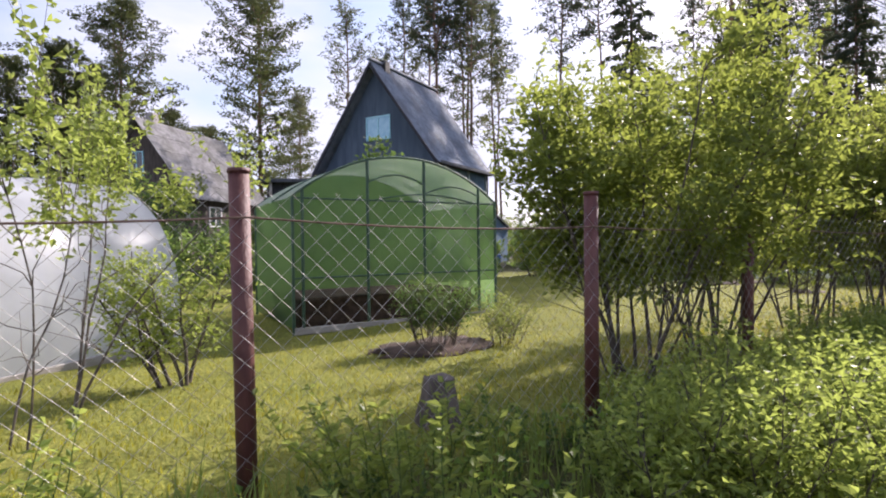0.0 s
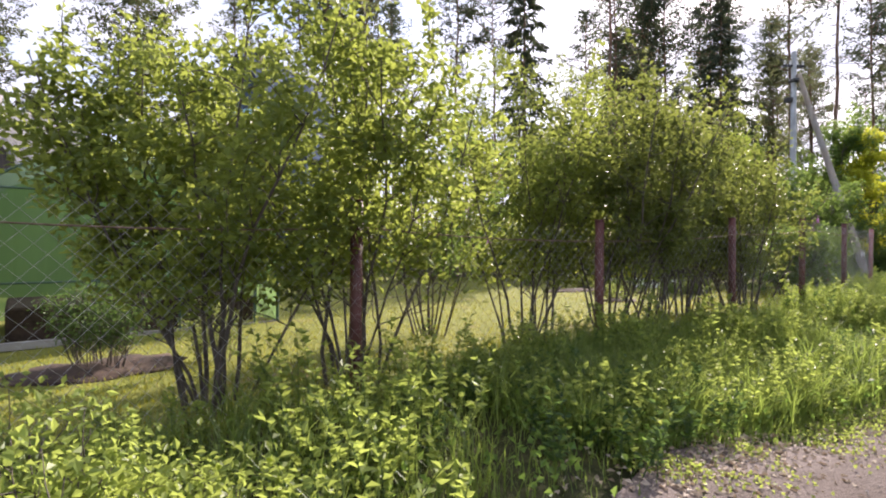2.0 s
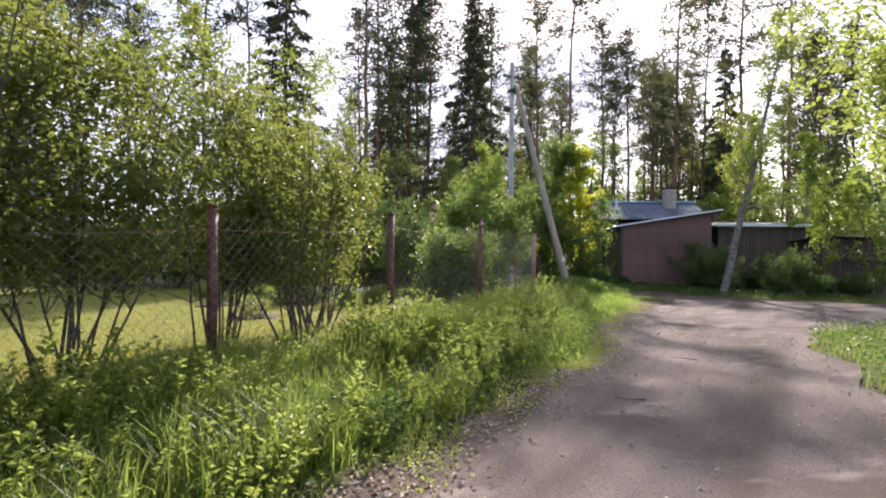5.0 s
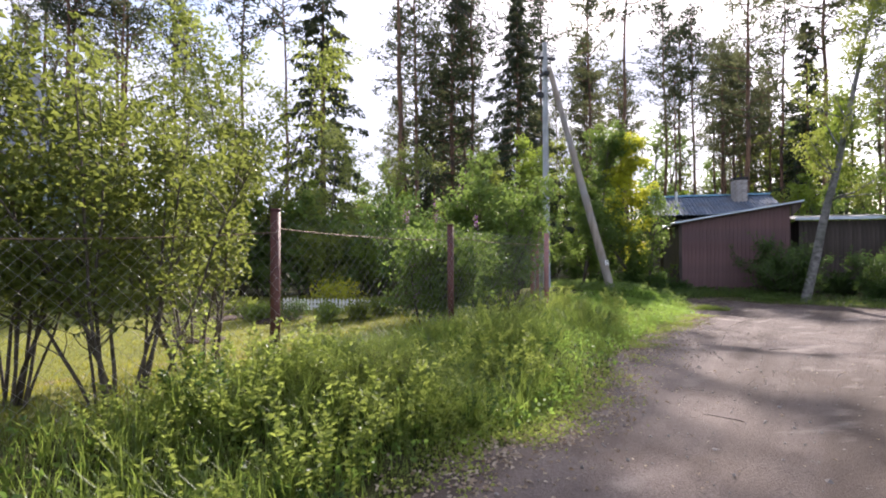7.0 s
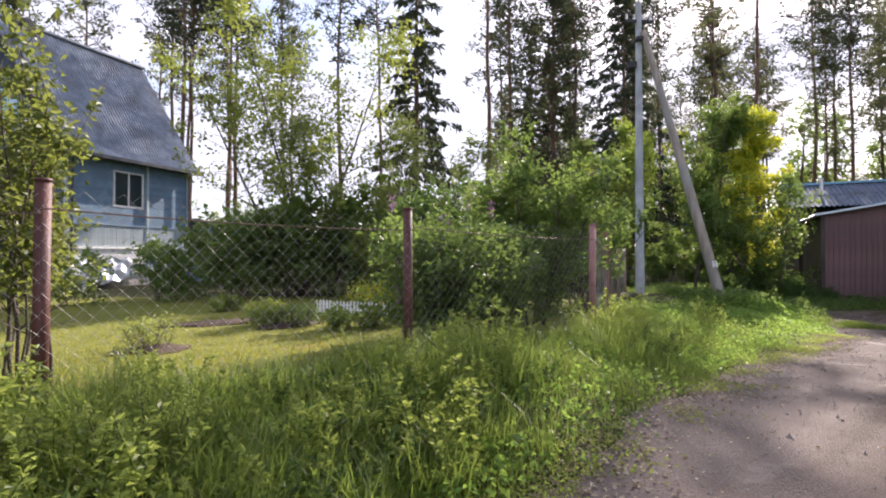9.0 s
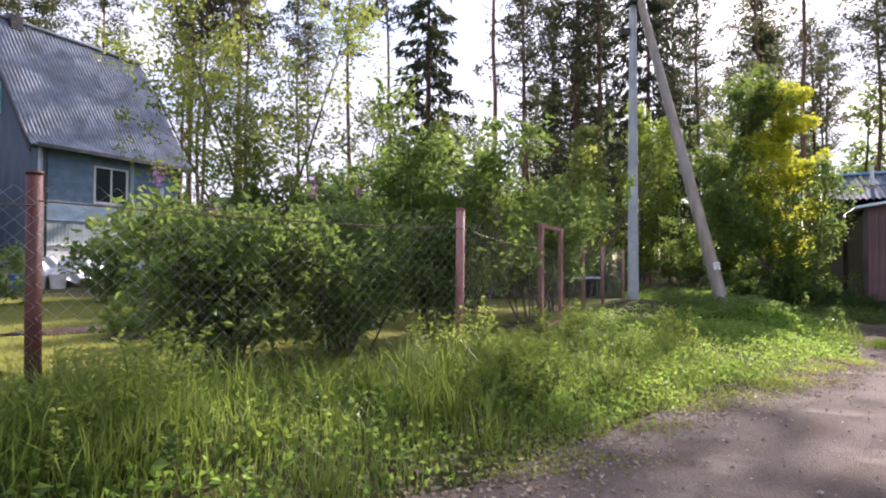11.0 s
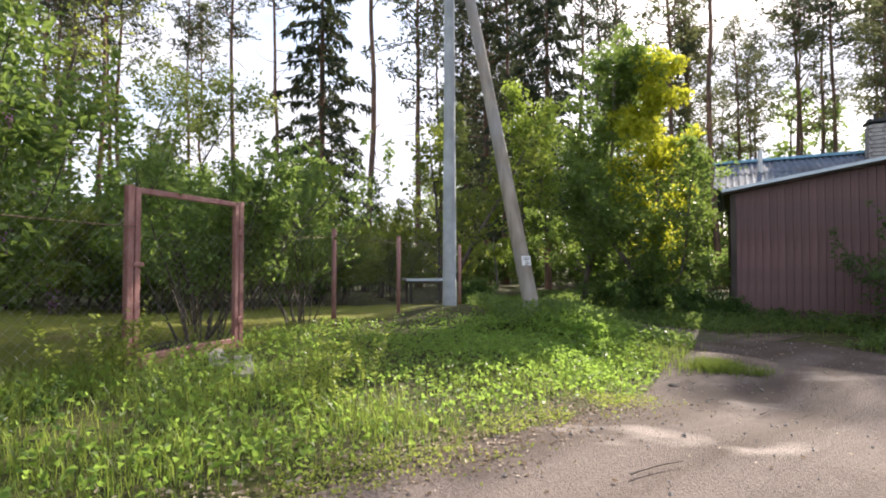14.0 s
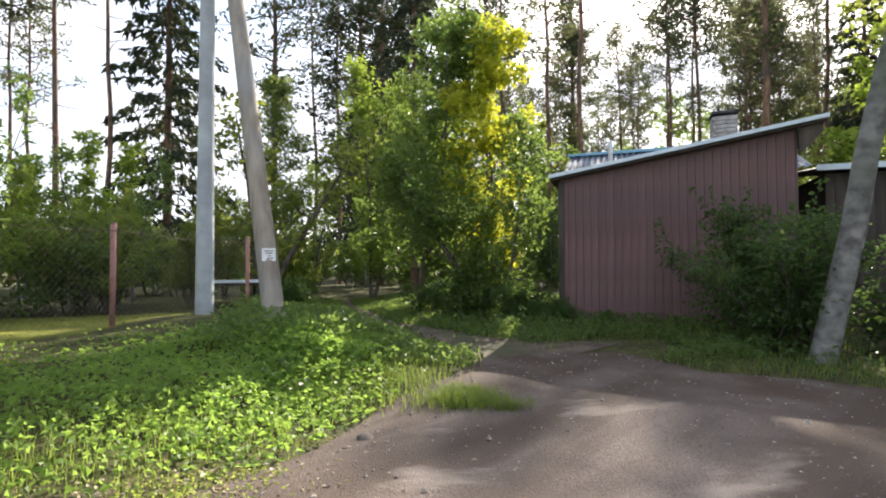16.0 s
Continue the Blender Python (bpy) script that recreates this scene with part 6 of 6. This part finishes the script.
def edge_height(p, low, full, reach):
    """Blades grow taller with their way from the road."""
    d = line_dist(LEFT_EDGE, p[:, 0], p[:, 1]) * np.where(inside(ROAD, p[:, 0], p[:, 1]), 0, 1)
    return low + (full - low) * np.clip(d / reach, 0, 1)


def verge_many(n, seed, lo, hi, f0, f1):
    """The same, drawn in bulk."""
    r = np.random.default_rng(seed)
    base = scatter_verge(1500, lo, hi, f0, f1)
    p = base[r.integers(0, len(base), n)] + r.normal(size=(n, 2)) * .16
    keep = ~inside(ROAD, p[:, 0], p[:, 1]) | (r.uniform(size=n) < .7 * np.exp(-line_dist(LEFT_EDGE, p[:, 0], p[:, 1]) / .13))
    p = p[keep]
    clump = np.array([noise.noise(Vector((x * .9, y * .9, seed))) for x, y in p])
    p = p[clump > r.uniform(-.7, .15, len(p))]
    return np.concatenate([p, ground_z(p[:, 0], p[:, 1])[:, None] - .01], 1)


p = verge_many(36000, 31, 1.5, 12.9, .05, 1.05)
v, f = blades_arrays(np.random.default_rng(1), p, edge_height(p, .07, .34, .8) * np.where(p[:, 0] > 14, .72, 1), .009, .6)
stuff("tall_grass", v, f, MAT["grass"], "tall fresh green grass on the verge")
p = verge_many(42000, 32, 1.2, 14.7, .0, 1.1)
v, f = blades_arrays(np.random.default_rng(2), p, edge_height(p, .05, .16, .5), .007, .6)
stuff("short_grass", v, f, MAT["grass"], "short green grass on the verge")
# low broad leaves: ground elder round the pole
p = np.concatenate([verge_many(14000, 33, 7.5, 14.9, .08, 1.0), verge_many(9000, 34, 1.2, 8.0, .15, .95)])
p[:, 2] += np.random.default_rng(5).uniform(.02, .2, len(p))
v, f = leaves_arrays(np.random.default_rng(3), p, .052, .042, up=.3)
stuff("ground_cover", v, f, MAT["leaf_elder"], "low broad-leaved ground cover on the verge")
# a taller mound of ground elder round the pole's strut
r6 = np.random.default_rng(44)
q = np.concatenate([np.array(c) + r6.normal(size=(n_, 2)) * w for c, w, n_ in (((22.25, 19.75), (.32, .5), 4200), ((22.1, 18.9), (.35, .5), 2600), ((20.9, 19.6), (.7, .8), 3400), ((21.2, 17.9), (.6, .5), 1500), ((19.4, 18.6), (.9, .7), 800), ((20.0, 17.0), (.8, .5), 500))])
q = q[~inside(ROAD, q[:, 0], q[:, 1])]
top = np.array([.06 + .1 * noise.noise(Vector((x * 2.2, y * 2.2, 3))) for x, y in q])
p = np.concatenate([q, (ground_z(q[:, 0], q[:, 1]) + np.maximum(.04, top * r6.uniform(.35, 1.25, len(q))))[:, None]], 1)
b_ = r6.uniform(0, 2 * np.pi, len(p))
p[:4200, 2] += .1
v, f = leaves_arrays(r6, p, .062, .048, dirs=unit(np.stack([np.cos(b_), np.sin(b_), r6.uniform(-.35, .35, len(p))], -1)))
stuff("ground_elder", v, f, MAT["leaf_elder"], "dense broad-leaved ground elder round the leaning strut")
# tussocks of long grass
q = np.array([verge_point(2.2, 10.8, .12, .9) for _ in range(260)])
q = np.repeat(q, 42, 0) + r6.normal(size=(len(q) * 42, 2)) * .055
p = np.concatenate([q, ground_z(q[:, 0], q[:, 1])[:, None] - .01], 1)
v, f = blades_arrays(r6, p, .42, .009, .75)
stuff("grass_tussocks", v, f, MAT["grass"], "tussocks of long arching green grass on the verge")
# lawn turf
r5 = np.random.default_rng(21)
q = np.stack([r5.uniform(-5, 14, 110000), r5.uniform(1.5, 18, 110000)], -1)
q = q[yard(q[:, 0], q[:, 1]) & (line_dist(FENCE, q[:, 0], q[:, 1]) < r5.gamma(2.0, 2.4, len(q)))]
q = q[~((q[:, 0] < -3.2) & (q[:, 1] < 8.5))]
p = np.concatenate([q, ground_z(q[:, 0], q[:, 1])[:, None] - .005], 1)
v, f = blades_arrays(r5, p, .055, .01, .8)
stuff("lawn_turf", v, f, MAT["lawn_blade"], "mown sunlit lawn turf")
# far banks: grass at the road's other side, along the track and by the shed
q = np.concatenate([np.stack([r5.uniform(21, 36, 60000), r5.uniform(12, 34, 60000)], -1), np.stack([r5.uniform(8, 27, 50000), r5.uniform(-3, 11, 50000)], -1)])
dd = np.minimum(line_dist(FAR_EDGE, q[:, 0], q[:, 1]), line_dist(RIGHT_EDGE, q[:, 0], q[:, 1]))
q = q[(~inside(ROAD, q[:, 0], q[:, 1])) & (dd < r5.gamma(2, .9, len(q)))]
q = q[line_dist(np.array([(27.5, 20.6), (25.2, 20.2), (24.2, 22), (23.1, 25), (22.8, 34)]), q[:, 0], q[:, 1]) > r5.uniform(.35, 1.5, len(q))]
p = np.concatenate([q, ground_z(q[:, 0], q[:, 1])[:, None] - .01], 1)
v, f = blades_arrays(r5, p, .2, .01, .6)
stuff("bank_grass", v, f, MAT["grass"], "rough green grass on the far verge")
q = q[r5.uniform(size=len(q)) < .6]
p = np.concatenate([q, (ground_z(q[:, 0], q[:, 1]) + r5.uniform(.03, .3, len(q)))[:, None]], 1)
v, f = leaves_arrays(r5, p, .07, .05, up=.2)
stuff("bank_herbs", v, f, MAT["leaf_dark"], "dark low herbs along the far verge")
# green herbs closing in on both sides of the track
q = np.stack([r5.uniform(20.8, 29.5, 60000), r5.uniform(19.6, 33, 60000)], -1)
TRACK = np.array([(26.8, 20.9), (25.3, 20.7), (24.2, 22.2), (23.3, 24.5), (22.9, 28), (22.7, 34)])
q = q[(~inside(ROAD, q[:, 0], q[:, 1])) & (line_dist(TRACK, q[:, 0], q[:, 1]) > np.interp(q[:, 1], [20, 22, 24.5, 33], [.95, .55, .2, .1]) + r5.exponential(.12, len(q)))]
q = q[r5.uniform(size=len(q)) < np.interp(line_dist(TRACK, q[:, 0], q[:, 1]), [0, 3.5, 6], [1, .7, .25])]
h_ = np.interp(line_dist(TRACK, q[:, 0], q[:, 1]), [.3, 2], [.06, .28])
p = np.concatenate([q, (ground_z(q[:, 0], q[:, 1]) + h_ * r5.uniform(.1, 1.1, len(q)))[:, None]], 1)
v, f = leaves_arrays(r5, p, .085, .06, up=.3)
stuff("track_herbs", v, f, MAT["leaf_blue"], "low green herbs growing thickly beside the footpath")
q = q[::3]
p = np.concatenate([q, ground_z(q[:, 0], q[:, 1])[:, None] - .01], 1)
v, f = blades_arrays(r5, p, .2, .01, .6)
stuff("track_grass", v, f, MAT["grass"], "green grass growing beside the footpath")
# litter and pebbles
t = r5.uniform(2.5, 14, 7000)
ex, ey = np.interp(t, np.arange(len(LEFT_EDGE)), LEFT_EDGE[:, 0]), np.interp(t, np.arange(len(LEFT_EDGE)), LEFT_EDGE[:, 1])
q = np.stack([ex, ey], -1) + r5.normal(size=(7000, 2)) * .27 + (.08, -.06)
p = np.concatenate([q, (ground_z(q[:, 0], q[:, 1]) + r5.uniform(.016, .026, len(q)))[:, None]], 1)
d = unit(r5.normal(size=(len(p), 3)) * (1, 1, .06))
v, f = leaves_arrays(r5, p, .045, .03, dirs=d)
stuff("leaf_litter", v, f, MAT["dry_leaf"], "dry brown fallen leaves along the road's edge")
q = np.stack([r5.uniform(5, 28, 5000), r5.uniform(1, 21, 5000)], -1)
q = q[inside(ROAD, q[:, 0], q[:, 1])]
q = q[np.array([noise.noise(Vector((x * .8, y * .8, 5))) for x, y in q]) > r5.uniform(-.3, .35, len(q))]
p = np.concatenate([q, (ground_z(q[:, 0], q[:, 1]) + .03)[:, None]], 1)
v, f = leaves_arrays(r5, p, .035, .022, dirs=unit(r5.normal(size=(len(p), 3)) * (1, 1, .08)))
stuff("road_litter", v, f, MAT["dry_leaf"], "scattered dry leaf crumbs lying on the gravel road")
q = np.stack([r5.uniform(4, 30, 16000), r5.uniform(1, 22, 16000)], -1)
q = q[inside(ROAD, q[:, 0], q[:, 1])]
octa = np.array([(1, 0, 0), (0, 1, 0), (-1, 0, 0), (0, -1, 0), (0, 0, .7), (0, 0, -.7)])
s_ = r5.gamma(2, .0036, len(q))[:, None, None] + .002
v = (octa[None] * s_ * r5.uniform(.6, 1.3, (len(q), 6, 1)) + np.concatenate([q, (ground_z(q[:, 0], q[:, 1]) + .028)[:, None]], 1)[:, None]).reshape(-1, 3)
tri_ = np.array([(0, 1, 4), (1, 2, 4), (2, 3, 4), (3, 0, 4), (1, 0, 5), (2, 1, 5), (3, 2, 5), (0, 3, 5)])
f = (np.arange(len(q))[:, None, None] * 6 + tri_[None]).reshape(-1, 3)
stuff("pebbles", v, f, MAT["grit"], "small loose stones on the road")
# loose twigs on the road
for i, (x, y, a, ln) in enumerate(((20.9, 14.6, .5, .5), (14.4, 8.2, 1.9, .35), (12.2, 6.9, 2.6, .3), (22.8, 16.2, .9, .25), (18.3, 11.4, .2, .4))):
    q_, rr = limb(r5, (0, 0, .03), (1, .1, 0), ln, .007, .003, .5, 6)
    q_[:, 2] = .032
    thing("twig", (x, y, gz(x, y)), a, "dry broken twig lying on the gravel road", "twig", "twigs on the road", data=tubes_mesh("twig", [(q_, rr)], MAT["bark"], 5))

# tuft at the road's corner and more trees and shrubs round the turn
q = np.concatenate([np.array([23.58, 18.35]) + r5.normal(size=(1900, 2)) * (.17, .13), np.array([24.0, 18.1]) + r5.normal(size=(200, 2)) * (.12, .05), np.array([22.6, 19.2]) + r5.normal(size=(2500, 2)) * (.45, .5)])
p = np.concatenate([q, ground_z(q[:, 0], q[:, 1])[:, None]], 1)
v, f = blades_arrays(r5, p, .15, .008, .7)
stuff("grass_tuft", v, f, MAT["grass"], "bright grass tufts growing on the road's corner")
for i, (at, s) in enumerate((((35, 16.5), .8), ((33.2, 15.2), .6), ((37, 13.5), 1.0), ((32.6, 17.4), .55), ((39, 17), 1.1), ((34.5, 12.4), .8), ((36.5, 21), 1.2), ((38, 10), 1.1), ((30, 6.5), .9), ((34, 5), 1.1))):
    plant("young_tree", YOUNG[i % 5], at, i * 1.3, "leafy green young tree beside the road", "tree", "young trees by the road's bend", s)
LOW = bush_data(170, 1.0, .8, "leaf_dark", 2600, .09, 8, .02, .8, .01, fine=False)
for at, s in (((27.5, 22.8), .35), ((26.2, 23.5), .9), ((25.2, 24.2), 1.0), ((24.6, 25.4), .9), ((29.8, 20.6), 1.0), ((30.6, 19.2), 1.1), ((30.2, 17.6), .9), ((31.2, 16.8), 1.0), ((26.6, 22.9), .6), ((32.3, 16.0), 1.1), ((21.3, 26.5), .8), ((20.9, 29.5), 1.0)):
    plant("bush", LOW, at, rng.uniform(0, 6), "low dark leafy undergrowth beside the track", "bush", "undergrowth by the track", s)

# the wood's far undergrowth
for i in range(70):
    at = polar((14, 8), -84 + i * 1.75 + r3.uniform(-1, 1), r3.uniform(64, 84))
    plant("young_tree", YOUNG[(0, 2, 4)[i % 3]], at, i, "leafy tree deep in the wood behind the gardens", "tree", "trees deep in the wood", r3.uniform(2.2, 3.4) if i < 45 else r3.uniform(1.0, 1.5))

# shrubs behind the side fence and under the wood's edge
SIDE = [bush_data(180, 3.0, 1.4, "leaf_sunny", 5000, .11, 10, .12, .5, .016, fine=False), bush_data(181, 2.6, 1.3, "leaf", 4800, .11, 10, .1, .6, .016, fine=False)]
for i, at in enumerate(((15.4, 24.6), (17.3, 26.2), (13.7, 23.4), (18.6, 29), (16.2, 28.2), (14.2, 27), (12.0, 25.6), (11.8, 22.8), (20.6, 33), (17.8, 31.6))):
    plant("bush", SIDE[i % 2], at, i * 1.9, "tall leafy green shrub at the garden's far edge", "bush", "shrubs at the garden's far edge", rng.uniform(.8, 1.1))
for i in range(34):
    at = polar((20, 11), -36 + i * 2.3 + r3.uniform(-1, 1), r3.uniform(24, 34))
    if any(math.hypot(at[0] - c[0], at[1] - c[1]) < r_ for c, r_ in KEEP_OUT[1:4] + KEEP_OUT[5:8]):
        continue
    plant("hedge", HEDGE, at, i, "green undergrowth shrub at the wood's edge", "hedge", "undergrowth at the wood's edge", r3.uniform(.9, 1.4))
# low herbs and clover where the verge meets the gravel
t = r5.uniform(3, 14, 16000)
ex, ey = np.interp(t, np.arange(len(LEFT_EDGE)), LEFT_EDGE[:, 0]), np.interp(t, np.arange(len(LEFT_EDGE)), LEFT_EDGE[:, 1])
q = np.stack([ex, ey], -1) + r5.normal(size=(16000, 2)) * .2
patch = np.array([noise.noise(Vector((x * 1.6, y * 1.6, 7))) for x, y in q])
q = q[patch > -.05]
p = np.concatenate([q, (ground_z(q[:, 0], q[:, 1]) + r5.uniform(.015, .06, len(q)))[:, None]], 1)
v, f = leaves_arrays(r5, p, .026, .022, up=.4)
stuff("clover", v, f, MAT["leaf_weed"], "low clover and small herbs at the gravel's edge")
# a lump of earth and stones at the corner of the verge
for i, (x, y, s) in enumerate(((22.6, 17.5, .075), (22.75, 17.35, .045), (22.45, 17.3, .04), (17.9, 13.3, .05), (13.9, 9.7, .06))):
    bm = bmesh.new()
    bmesh.ops.create_icosphere(bm, subdivisions=2, radius=s)
    for v_ in bm.verts:
        v_.co *= 1 + .35 * noise.noise(v_.co * (9 / (s * 8)) + Vector((i, 0, 0)))
        v_.co.z *= .6
    for f_ in bm.faces:
        f_.smooth = True
    thing("stone", (x, y, gz(x, y) + s * .12), i, "rough grey-brown stone half sunk in the road's edge", "stone", "stones at the road's edge", data=bm_mesh("stone", bm, MAT["rock"]))
